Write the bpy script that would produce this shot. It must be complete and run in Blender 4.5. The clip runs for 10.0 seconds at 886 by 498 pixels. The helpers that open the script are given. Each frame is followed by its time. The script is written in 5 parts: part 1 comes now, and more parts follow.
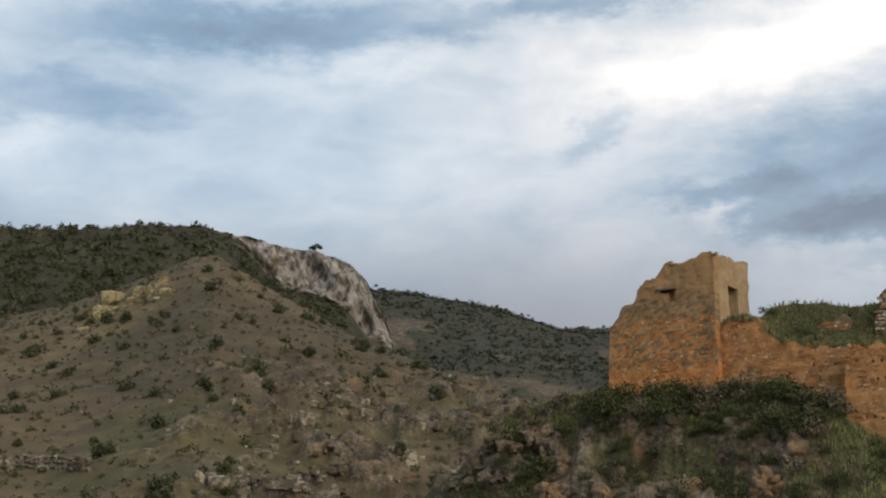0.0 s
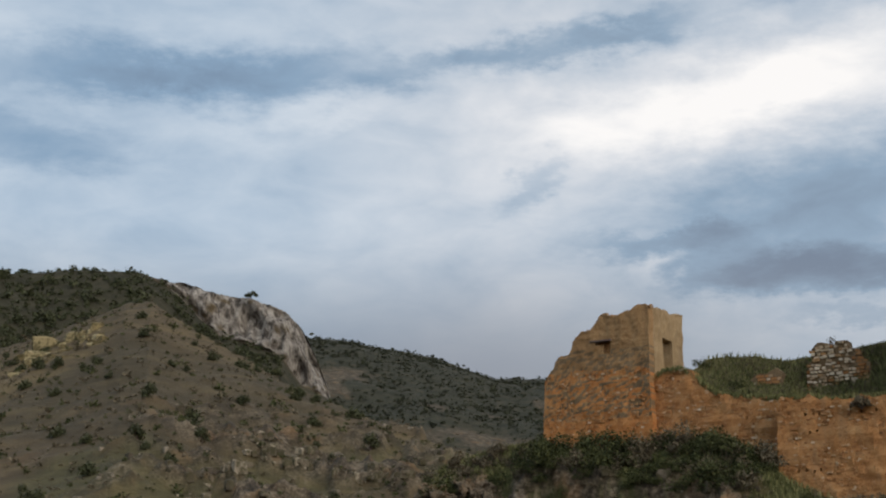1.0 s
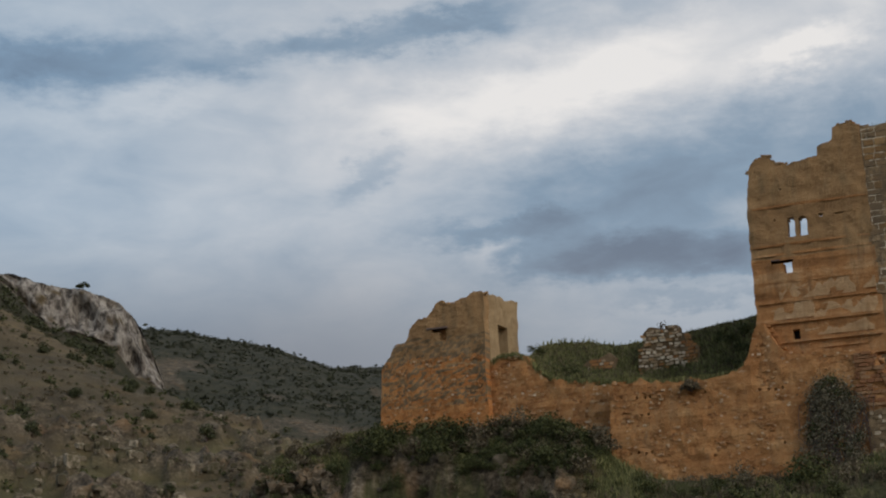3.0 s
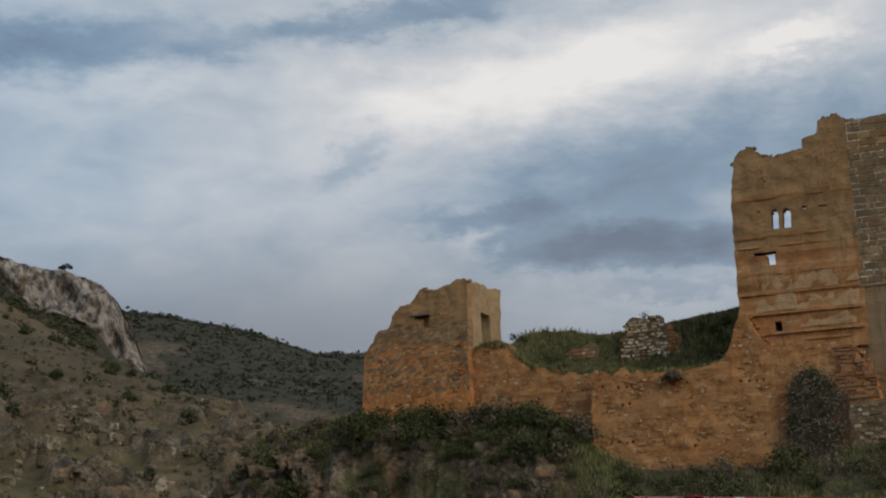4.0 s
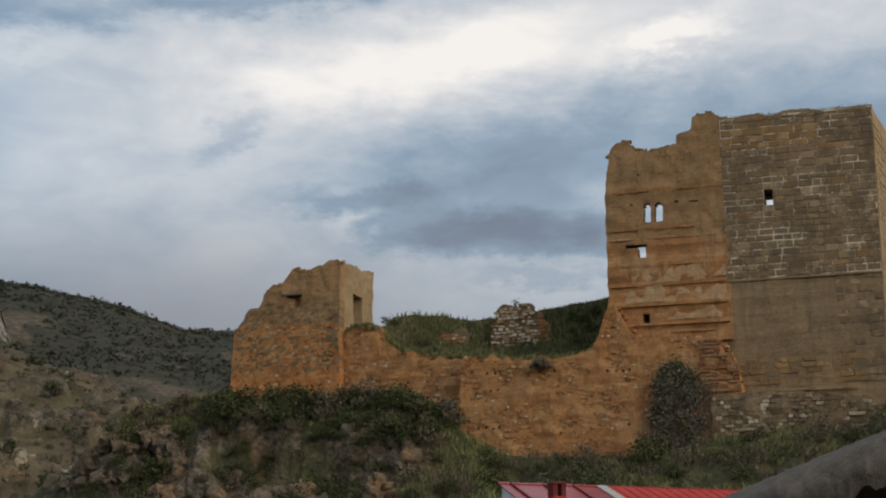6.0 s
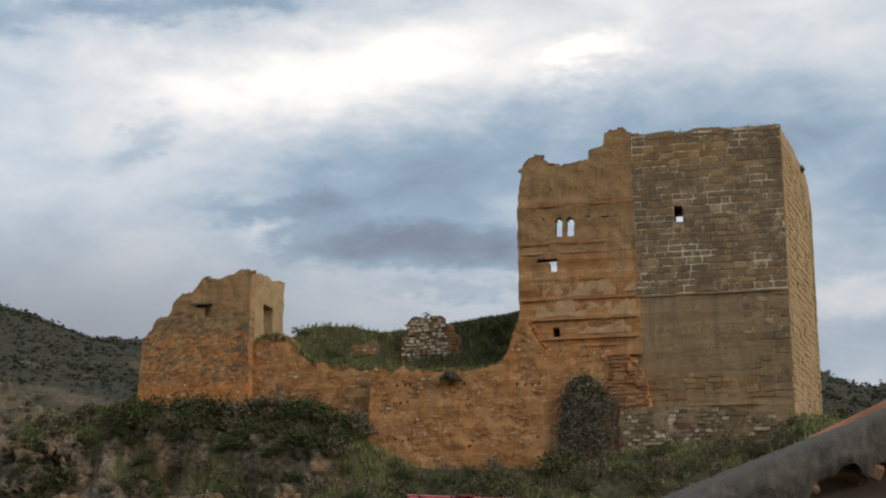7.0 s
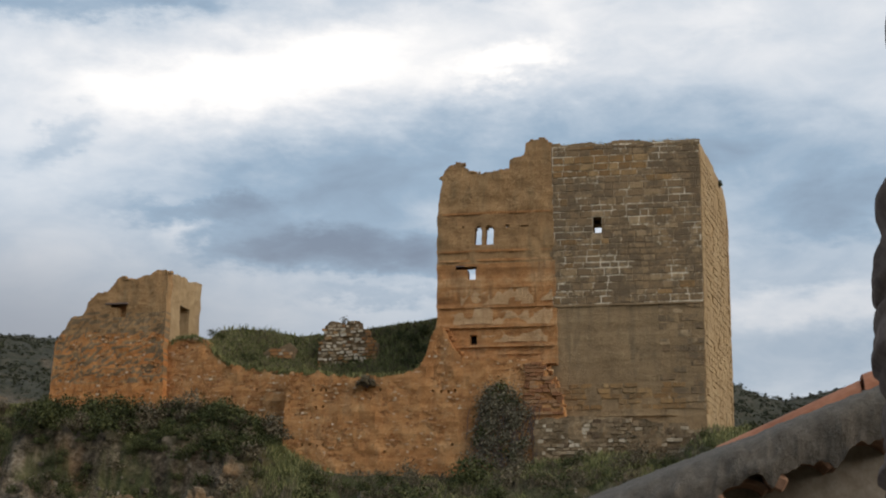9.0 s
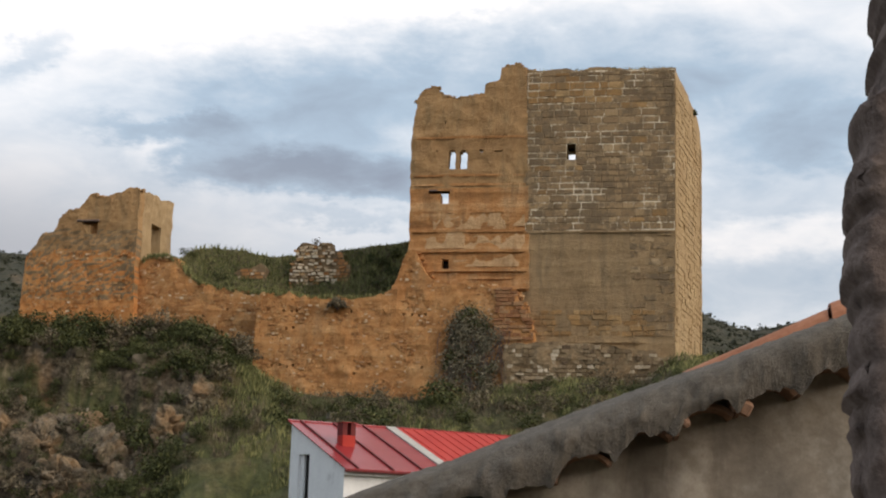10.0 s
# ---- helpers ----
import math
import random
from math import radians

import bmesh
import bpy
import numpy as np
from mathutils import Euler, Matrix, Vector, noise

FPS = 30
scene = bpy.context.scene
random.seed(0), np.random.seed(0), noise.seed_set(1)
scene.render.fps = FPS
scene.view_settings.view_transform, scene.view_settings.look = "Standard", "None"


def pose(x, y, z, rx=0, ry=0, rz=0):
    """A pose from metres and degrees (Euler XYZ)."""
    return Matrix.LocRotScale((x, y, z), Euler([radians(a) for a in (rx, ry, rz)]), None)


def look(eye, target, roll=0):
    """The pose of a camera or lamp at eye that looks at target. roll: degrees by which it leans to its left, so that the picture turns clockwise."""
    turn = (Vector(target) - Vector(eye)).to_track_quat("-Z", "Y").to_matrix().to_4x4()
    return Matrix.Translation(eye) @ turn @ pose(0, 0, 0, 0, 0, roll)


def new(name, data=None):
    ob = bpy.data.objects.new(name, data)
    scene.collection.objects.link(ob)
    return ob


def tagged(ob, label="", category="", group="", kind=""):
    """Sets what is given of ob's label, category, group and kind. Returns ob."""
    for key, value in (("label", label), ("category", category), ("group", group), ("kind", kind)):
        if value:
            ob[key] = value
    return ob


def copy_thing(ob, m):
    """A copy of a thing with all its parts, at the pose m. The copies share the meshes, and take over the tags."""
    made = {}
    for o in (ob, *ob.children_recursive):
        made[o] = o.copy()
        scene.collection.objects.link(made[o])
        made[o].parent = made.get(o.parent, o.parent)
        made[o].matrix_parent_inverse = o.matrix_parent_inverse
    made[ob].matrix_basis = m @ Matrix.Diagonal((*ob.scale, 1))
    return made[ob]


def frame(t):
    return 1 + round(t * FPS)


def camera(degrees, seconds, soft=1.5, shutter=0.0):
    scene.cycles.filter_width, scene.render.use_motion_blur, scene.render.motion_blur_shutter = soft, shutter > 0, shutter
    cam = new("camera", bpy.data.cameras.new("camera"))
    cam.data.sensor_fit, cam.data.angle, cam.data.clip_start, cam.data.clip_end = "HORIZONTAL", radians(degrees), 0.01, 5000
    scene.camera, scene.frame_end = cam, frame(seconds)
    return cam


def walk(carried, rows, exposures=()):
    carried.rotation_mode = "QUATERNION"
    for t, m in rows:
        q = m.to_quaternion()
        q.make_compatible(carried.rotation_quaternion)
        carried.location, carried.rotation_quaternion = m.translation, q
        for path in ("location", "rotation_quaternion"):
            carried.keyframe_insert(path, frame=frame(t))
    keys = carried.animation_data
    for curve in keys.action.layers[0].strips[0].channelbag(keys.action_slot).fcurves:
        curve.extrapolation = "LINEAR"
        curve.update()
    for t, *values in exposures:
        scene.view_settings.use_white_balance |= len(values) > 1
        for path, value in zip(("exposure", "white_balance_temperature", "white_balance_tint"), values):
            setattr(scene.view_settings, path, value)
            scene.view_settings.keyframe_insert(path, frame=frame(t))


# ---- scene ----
# One spot above a village: the eye is the origin, the castle stands on its rock about 110 m off.
cam = camera(31.68, 10.0, soft=2.1)
PATH = [  # seconds, yaw, pitch, roll
    (0.0, 4.33, 13.40, -0.08), (0.5, 3.08, 14.29, 0.01), (1.0, 1.90, 15.22, -0.21), (1.5, 0.61, 15.59, -0.20),
    (2.0, -1.25, 15.36, 0.22), (2.5, -2.68, 15.04, 1.11), (3.0, -3.81, 14.72, 1.67),
    (4.5, -4.92, 14.03, 0.70), (5.0, -5.48, 13.86, 0.48), (5.5, -6.98, 13.71, -0.01), (6.0, -9.59, 13.55, -0.05),
    (7.5, -13.90, 14.40, -0.56), (8.0, -14.78, 14.81, -1.16), (8.5, -15.48, 15.07, -1.34), (9.0, -16.14, 14.25, -0.79),
    (9.5, -16.92, 12.66, -1.36), (10.0, -17.38, 11.49, -1.73),
]
EXPOSURES = [(0.0, 0.42, 6700, 10), (1.0, 0.2, 6500, 10), (2.0, -0.08, 6500, 10), (5.0, -0.08, 6600, 10), (6.0, 0.1, 6650, 10), (7.5, 0.34, 6650, 10), (9.0, 0.38, 6600, 10), (10.0, 0.76, 7050, 13)]
SWAY = [(0.0, -0.016, 0.016), (8.0, -0.016, 0.016), (8.5, -0.008, 0.015), (9.0, 0.0, 0.010), (9.5, 0.0, 0.004), (10.0, 0.0, 0.0)]   # seconds, right, up


def sway(t, column):
    return float(np.interp(t, [row[0] for row in SWAY], [row[column] for row in SWAY]))


walk(cam, [(t, pose(0.96 * sway(t, 1), -0.27 * sway(t, 1), sway(t, 2), 90 + pitch, roll, yaw)) for t, yaw, pitch, roll in PATH], EXPOSURES)


# ---- node helpers ----
class Nodes:
    """A small builder for node trees."""

    def __init__(self, tree):
        self.tree = tree
        tree.nodes.clear()

    def add(self, kind):
        return self.tree.nodes.new(kind)

    def put(self, socket, value):
        if isinstance(value, bpy.types.NodeSocket):
            self.tree.links.new(value, socket)
        elif value is not None:
            socket.default_value = value

    def math(self, op, a, b=None, c=None):
        node = self.add("ShaderNodeMath")
        node.operation = op
        for socket, value in zip(node.inputs, (a, b, c)):
            self.put(socket, value)
        return node.outputs[0]

    def vec(self, x, y, z=0.0):
        node = self.add("ShaderNodeCombineXYZ")
        for socket, value in zip(node.inputs, (x, y, z)):
            self.put(socket, value)
        return node.outputs[0]

    def noise(self, vector, scale, detail=4.0, rough=0.55, warp=0.0):
        node = self.add("ShaderNodeTexNoise")
        self.put(node.inputs["Vector"], vector)
        node.inputs["Scale"].default_value = scale
        node.inputs["Detail"].default_value = detail
        node.inputs["Roughness"].default_value = rough
        node.inputs["Distortion"].default_value = warp
        return node.outputs["Fac"]

    def remap(self, value, a, b, lo=0.0, hi=1.0, smooth=True):
        node = self.add("ShaderNodeMapRange")
        node.interpolation_type = "SMOOTHSTEP" if smooth else "LINEAR"
        for socket, v in zip(node.inputs, (value, a, b, lo, hi)):
            self.put(socket, v)
        return node.outputs[0]

    def mix(self, fac, a, b, blend="MIX"):
        node = self.add("ShaderNodeMix")
        node.data_type, node.blend_type = "RGBA", blend
        self.put(node.inputs[0], fac)
        for socket, value in ((node.inputs[6], a), (node.inputs[7], b)):
            self.put(socket, (*value, 1.0) if isinstance(value, tuple) else value)
        return node.outputs[2]

    def ramp(self, fac, stops):
        node = self.add("ShaderNodeValToRGB")
        ramp = node.color_ramp
        while len(ramp.elements) < len(stops):
            ramp.elements.new(0.5)
        for element, (position, colour) in zip(ramp.elements, stops):
            element.position, element.color = position, (*colour, 1.0)
        self.put(node.inputs[0], fac)
        return node.outputs[0]


# ---- world: a broken evening overcast ----
def build_sky():
    world = bpy.data.worlds.new("world")
    scene.world = world
    world.use_nodes = True
    n = Nodes(world.node_tree)
    way = n.add("ShaderNodeTexCoord").outputs["Generated"]
    split = n.add("ShaderNodeSeparateXYZ")
    n.put(split.inputs[0], way)
    x, y, z = split.outputs
    bearing = n.math("MULTIPLY", n.math("ARCTAN2", x, y), 57.2958)          # degrees to the right of ahead
    height = n.math("MULTIPLY", n.math("ARCSINE", z), 57.2958)
    plane = n.vec(n.math("MULTIPLY", bearing, 0.055), n.math("MULTIPLY", height, 0.12))
    slant = n.vec(n.math("MULTIPLY_ADD", height, 0.05, n.math("MULTIPLY", bearing, 0.05)),
                  n.math("MULTIPLY_ADD", bearing, -0.035, n.math("MULTIPLY", height, 0.13)))
    broad = n.noise(slant, 1.3, 5.0, 0.52, 0.5)
    fine = n.noise(plane, 5.0, 6.0, 0.55, 0.4)
    wobble = n.math("MULTIPLY", n.math("SUBTRACT", n.noise(plane, 5.0, 7.0, 0.64), 0.5), 4.6)
    wobble_b = n.math("MULTIPLY", n.math("SUBTRACT", n.noise(plane, 7.5, 7.0, 0.64), 0.5), 2.6)
    light = n.math("ADD", n.math("MULTIPLY", n.math("SUBTRACT", broad, 0.5), 0.42),
                   n.math("MULTIPLY", n.math("SUBTRACT", fine, 0.5), 0.46))
    # cloud masses: bearing, height, half widths, lean, brightness
    for b, h, wb, wh, lean, amount in CLOUDS:
        db = n.math("ADD", n.math("SUBTRACT", bearing, b), wobble)
        dh = n.math("ADD", n.math("SUBTRACT", height, h), n.math("MULTIPLY_ADD", db, -lean, wobble_b))
        q = n.math("ADD", n.math("POWER", n.math("ABSOLUTE", n.math("DIVIDE", db, wb)), 2.0),
                   n.math("POWER", n.math("ABSOLUTE", n.math("DIVIDE", dh, wh)), 2.0))
        light = n.math("MULTIPLY_ADD", n.math("EXPONENT", n.math("MULTIPLY", n.math("POWER", q, 1.6 if amount < 0 else 1.05), -1.0)), amount, light)
    light = n.math("ADD", light, 0.56)
    cloud = n.ramp(light, [(0.0, (0.165, 0.205, 0.270)), (0.28, (0.262, 0.35, 0.45)), (0.5, (0.45, 0.51, 0.58)),
                           (0.72, (0.64, 0.66, 0.69)), (1.0, (0.90, 0.875, 0.85))])
    # a paler, warmer haze close to the hills on the open side
    haze = n.math("MULTIPLY", n.remap(height, 16.5, 10.0), n.remap(bearing, 18.0, -2.0, 0.30, 0.95))
    cloud = n.mix(haze, cloud, (0.245, 0.256, 0.288))
    # thinner, bluer cloud away from the bright side
    cloud = n.mix(n.remap(bearing, 2.0, -12.0), cloud, (0.86, 0.935, 0.995), "MULTIPLY")
    sky = n.add("ShaderNodeTexSky")
    sky.sky_type, sky.sun_disc = "NISHITA", False
    sky.sun_elevation, sky.sun_rotation = radians(SUN_HEIGHT), radians(SUN_BEARING)
    clear = n.mix(1.0, sky.outputs[0], (0.1, 0.1, 0.1), "MULTIPLY")
    below = n.remap(height, -1.0, -8.0)
    colour = n.mix(0.92, clear, cloud)
    colour = n.mix(below, colour, (0.10, 0.10, 0.09))
    back = n.add("ShaderNodeBackground")
    n.put(back.inputs[0], colour)
    back.inputs[1].default_value = 1.0
    out = n.add("ShaderNodeOutputWorld")
    n.put(out.inputs[0], back.outputs[0])


SUN_BEARING, SUN_HEIGHT = 140.0, 28.0     # clockwise from straight ahead
CLOUDS = [
    (12.6, 16.5, 8.4, 2.15, 0.10, -0.31),      # the blue-grey bank behind the castle
    (12.4, 14.0, 6.8, 0.90, 0.0, -0.44),     # its dark flat base
    (6.6, 15.3, 3.6, 0.55, 0.03, -0.22),
    (13.8, 12.5, 3.0, 0.4, 0.0, -0.24),
    (6.1, 14.3, 1.0, 0.45, 0.3, 0.24),        # bright notch in the base
    (1.4, 17.5, 1.3, 0.75, 0.8, -0.20),       # loose puff ahead of the bank
    (-1.6, 16.8, 4.6, 2.0, 0.0, 0.06),        # pale open side
    (4.0, 19.6, 3.8, 1.5, 0.05, 0.28),        # bright breaks above the bank
    (9.3, 20.4, 4.0, 1.5, 0.10, 0.29),
    (13.8, 21.6, 5.4, 1.5, 0.05, 0.30),
    (18.2, 21.0, 2.4, 0.75, 0.25, 0.46),
    (23.0, 18.4, 5.0, 1.9, 0.05, -0.22),      # right of the keep
    (29.5, 16.5, 5.5, 2.4, 0.0, -0.20),
    (32.0, 15.3, 4.0, 1.5, 0.0, -0.18),
    (29.0, 13.3, 6.0, 0.6, 0.0, -0.13),
    (29.0, 12.0, 7.0, 0.5, 0.0, 0.16),
    (28.0, 10.2, 8.0, 1.2, 0.0, -0.16),
    (-9.0, 21.4, 6.0, 1.0, 0.12, -0.24),      # grey streaks high on the open side
    (2.0, 22.5, 6.0, 0.7, 0.15, -0.30),
    (15.5, 24.4, 6.5, 0.7, 0.0, -0.16),
    (-17.5, 18.4, 4.6, 1.1, 0.0, -0.22),
    (-15.5, 21.3, 5.0, 1.2, 0.05, -0.24),
    (-7.0, 20.0, 3.6, 0.5, 0.10, 0.14),
    (-20.5, 16.7, 2.4, 0.6, 0.3, 0.12),
    (20.5, 23.0, 4.0, 0.8, 0.0, 0.16),
    (26.7, 22.4, 2.6, 0.7, 0.1, 0.14),
]
build_sky()

sun = new("sun", bpy.data.lights.new("sun", "SUN"))
sun.data.energy, sun.data.angle, sun.data.color = 1.25, radians(45), (1.0, 0.89, 0.74)
a, e = radians(SUN_BEARING), radians(SUN_HEIGHT)
sun.matrix_world = look((0, 0, 80), (-60 * math.sin(a), -60 * math.cos(a), 80 - 60 * math.tan(e)))


# ---- noise on arrays ----
def hash3(i, j, k):
    h = (i * 374761393 + j * 668265263 + k * 2147483647 + 1013904223) & 0xFFFFFFFF
    h = ((h ^ (h >> 13)) * 1274126177) & 0xFFFFFFFF
    return ((h ^ (h >> 16)) & 0xFFFF) / 65535.0


def value_noise(x, y, z):
    xi, yi, zi = (np.floor(c).astype(np.int64) for c in (x, y, z))
    fx, fy, fz = x - xi, y - yi, z - zi
    fx, fy, fz = (f * f * (3 - 2 * f) for f in (fx, fy, fz))
    total = 0.0
    for di in (0, 1):
        for dj in (0, 1):
            for dk in (0, 1):
                w = (fx if di else 1 - fx) * (fy if dj else 1 - fy) * (fz if dk else 1 - fz)
                total = total + w * hash3(xi + di, yi + dj, zi + dk)
    return total * 2 - 1


def fbm(x, y, z=0.0, size=1.0, octaves=4, gain=0.5):
    if not isinstance(x, np.ndarray):
        at, total, amount = Vector((x / size, y / size, z / size)), 0.0, 1.3
        for o in range(octaves):
            total, amount, at = total + amount * noise.noise(at), amount * gain, at * 2.03 + Vector((17.3, 9.1, 4.7))
        return total
    x, y = np.asarray(x, float) / size, np.asarray(y, float) / size
    z = np.zeros_like(x) + np.asarray(z, float) / size
    total, amount = 0.0, 1.0
    for o in range(octaves):
        total = total + amount * value_noise(x + 17.3 * o, y - 9.1 * o, z + 4.7 * o)
        x, y, z, amount = x * 2.03, y * 2.03, z * 2.03, amount * gain
    return total


def ridged(x, y, z=0.0, size=1.0, octaves=4):
    if not isinstance(x, np.ndarray):
        at, total, amount = Vector((x / size, y / size, z / size)), 0.0, 1.0
        for o in range(octaves):
            total, amount, at = total + amount * (1 - 2.6 * abs(noise.noise(at))), amount * 0.5, at * 2.1 + Vector((31.7, 11.9, 7.3))
        return total
    x, y = np.asarray(x, float) / size, np.asarray(y, float) / size
    z = np.zeros_like(x) + np.asarray(z, float) / size
    total, amount = 0.0, 1.0
    for o in range(octaves):
        total = total + amount * (1 - 2 * np.abs(value_noise(x + 31.7 * o, y + 11.9 * o, z - 7.3 * o)))
        x, y, z, amount = x * 2.1, y * 2.1, z * 2.1, amount * 0.5
    return total


def step(x, a, b):
    t = np.clip((x - a) / (b - a), 0, 1)
    return t * t * (3 - 2 * t)


# ---- mesh helpers ----
def mesh_object(name, verts, faces, material, parent=None, label="", smooth=False):
    me = bpy.data.meshes.new(name)
    me.from_pydata([tuple(map(float, v)) for v in verts], [], faces)
    me.validate()
    me.update()
    if material:
        me.materials.append(material)
    if smooth:
        me.polygons.foreach_set("use_smooth", np.ones(len(me.polygons), bool))
    ob = new(name, me)
    ob.parent = parent
    return tagged(ob, label) if label else ob


def part(name, bm, material, parent, label=""):
    me = bpy.data.meshes.new(name)
    bmesh.ops.recalc_face_normals(bm, faces=bm.faces)
    bm.to_mesh(me)
    bm.free()
    if material:
        me.materials.append(material)
    ob = new(name, me)
    ob.parent = parent
    return tagged(ob, label) if label else ob


def box_mesh(x0, x1, y0, y1, z0, z1, bevel=0.0):
    bm = bmesh.new()
    bmesh.ops.create_cube(bm, size=1.0, matrix=Matrix.Translation(((x0 + x1) / 2, (y0 + y1) / 2, (z0 + z1) / 2)) @ Matrix.Diagonal((x1 - x0, y1 - y0, z1 - z0, 1)))
    if bevel:
        bmesh.ops.bevel(bm, geom=bm.edges[:], offset=bevel, segments=1, affect="EDGES")
    return bm


class Heap:
    """Gathers many small shapes into one mesh."""

    def __init__(self):
        self.verts, self.faces, self.count = [], [], 0

    def add(self, verts, faces):
        self.verts.append(np.asarray(verts, float))
        self.faces.extend(tuple(i + self.count for i in f) for f in faces)
        self.count += len(verts)

    def make(self, name, material, parent=None, label="", smooth=False):
        return mesh_object(name, np.concatenate(self.verts), self.faces, material, parent, label, smooth)


# ---- materials ----
def material(name, build, rough=0.9, metal=0.0):
    """A material; build(n, place) gives colour and, if wanted, a height for the bump with its strength."""
    mat = bpy.data.materials.new(name)
    mat.use_nodes = True
    n = Nodes(mat.node_tree)
    shader = n.add("ShaderNodeBsdfPrincipled")
    shader.inputs["Roughness"].default_value = rough
    shader.inputs["Metallic"].default_value = metal
    shader.inputs["Specular IOR Level"].default_value = 0.25
    place = n.add("ShaderNodeNewGeometry").outputs["Position"]
    colour, height, depth = build(n, place)
    n.put(shader.inputs["Base Color"], (*colour, 1.0) if isinstance(colour, tuple) else colour)
    if height is not None:
        bump = n.add("ShaderNodeBump")
        bump.inputs["Strength"].default_value = 1.0
        bump.inputs["Distance"].default_value = depth
        n.put(bump.inputs["Height"], height)
        n.put(shader.inputs["Normal"], bump.outputs[0])
    out = n.add("ShaderNodeOutputMaterial")
    n.put(out.inputs[0], shader.outputs[0])
    return mat


def per_piece(n):
    return n.add("ShaderNodeNewGeometry").outputs["Random Per Island"]


def attribute(n, name):
    node = n.add("ShaderNodeAttribute")
    node.attribute_name = name
    return node.outputs["Fac"]


def ground_look(n, p):
    rock, wood, green, bare = attribute(n, "rock"), attribute(n, "wood"), attribute(n, "green"), attribute(n, "bare")
    broad, mid, fine = n.noise(p, 0.02, 5, 0.6), n.noise(p, 0.25, 5, 0.6), n.noise(p, 2.2, 6, 0.65)
    lie = n.add("ShaderNodeSeparateXYZ")
    n.put(lie.inputs[0], p)
    tread = n.noise(n.vec(n.math("MULTIPLY", lie.outputs[0], 0.035), n.math("MULTIPLY", lie.outputs[1], 0.035), n.math("MULTIPLY", lie.outputs[2], 0.55)), 1.0, 5, 0.62)
    dry = n.ramp(n.math("ADD", n.math("MULTIPLY_ADD", tread, 0.45, n.math("MULTIPLY", mid, 0.35)), n.math("MULTIPLY", broad, 0.30)),
                 [(0.38, (0.064, 0.049, 0.029)), (0.54, (0.110, 0.081, 0.046)), (0.70, (0.180, 0.132, 0.064))])
    grass = n.ramp(n.math("ADD", n.math("MULTIPLY", mid, 0.6), n.math("MULTIPLY", fine, 0.4)),
                   [(0.38, (0.034, 0.042, 0.016)), (0.52, (0.070, 0.082, 0.028)), (0.66, (0.115, 0.112, 0.048))])
    scrub = n.ramp(n.noise(p, 0.12, 6, 0.7), [(0.38, (0.027, 0.028, 0.017)), (0.55, (0.045, 0.043, 0.026)), (0.70, (0.084, 0.070, 0.043))])
    stone = n.ramp(n.math("ADD", n.math("MULTIPLY", fine, 0.5), n.math("MULTIPLY", mid, 0.5)),
                   [(0.42, (0.030, 0.023, 0.016)), (0.50, (0.095, 0.072, 0.048)), (0.58, (0.195, 0.152, 0.104)), (0.68, (0.38, 0.315, 0.235))])
    split = n.add("ShaderNodeSeparateXYZ")
    n.put(split.inputs[0], p)
    # upright noise whose dark end paints fissure shade into the limestone colour
    clefts = n.noise(n.vec(split.outputs[0], split.outputs[1], n.math("MULTIPLY", split.outputs[2], 0.45)), 0.42, 6, 0.72)
    limestone = n.ramp(clefts, [(0.41, (0.065, 0.056, 0.048)), (0.48, (0.19, 0.165, 0.142)), (0.56, (0.31, 0.28, 0.245)), (0.68, (0.46, 0.42, 0.37))])
    rust = n.mix(n.remap(n.noise(p, 0.16, 4, 0.6), 0.52, 0.66, 0.0, 0.5), stone, (0.26, 0.15, 0.07))
    colour = n.mix(green, dry, grass)
    colour = n.mix(wood, colour, scrub)
    colour = n.mix(rock, colour, n.mix(bare, rust, limestone))
    return colour, n.math("ADD", fine, n.math("MULTIPLY", mid, 2.0)), 0.25


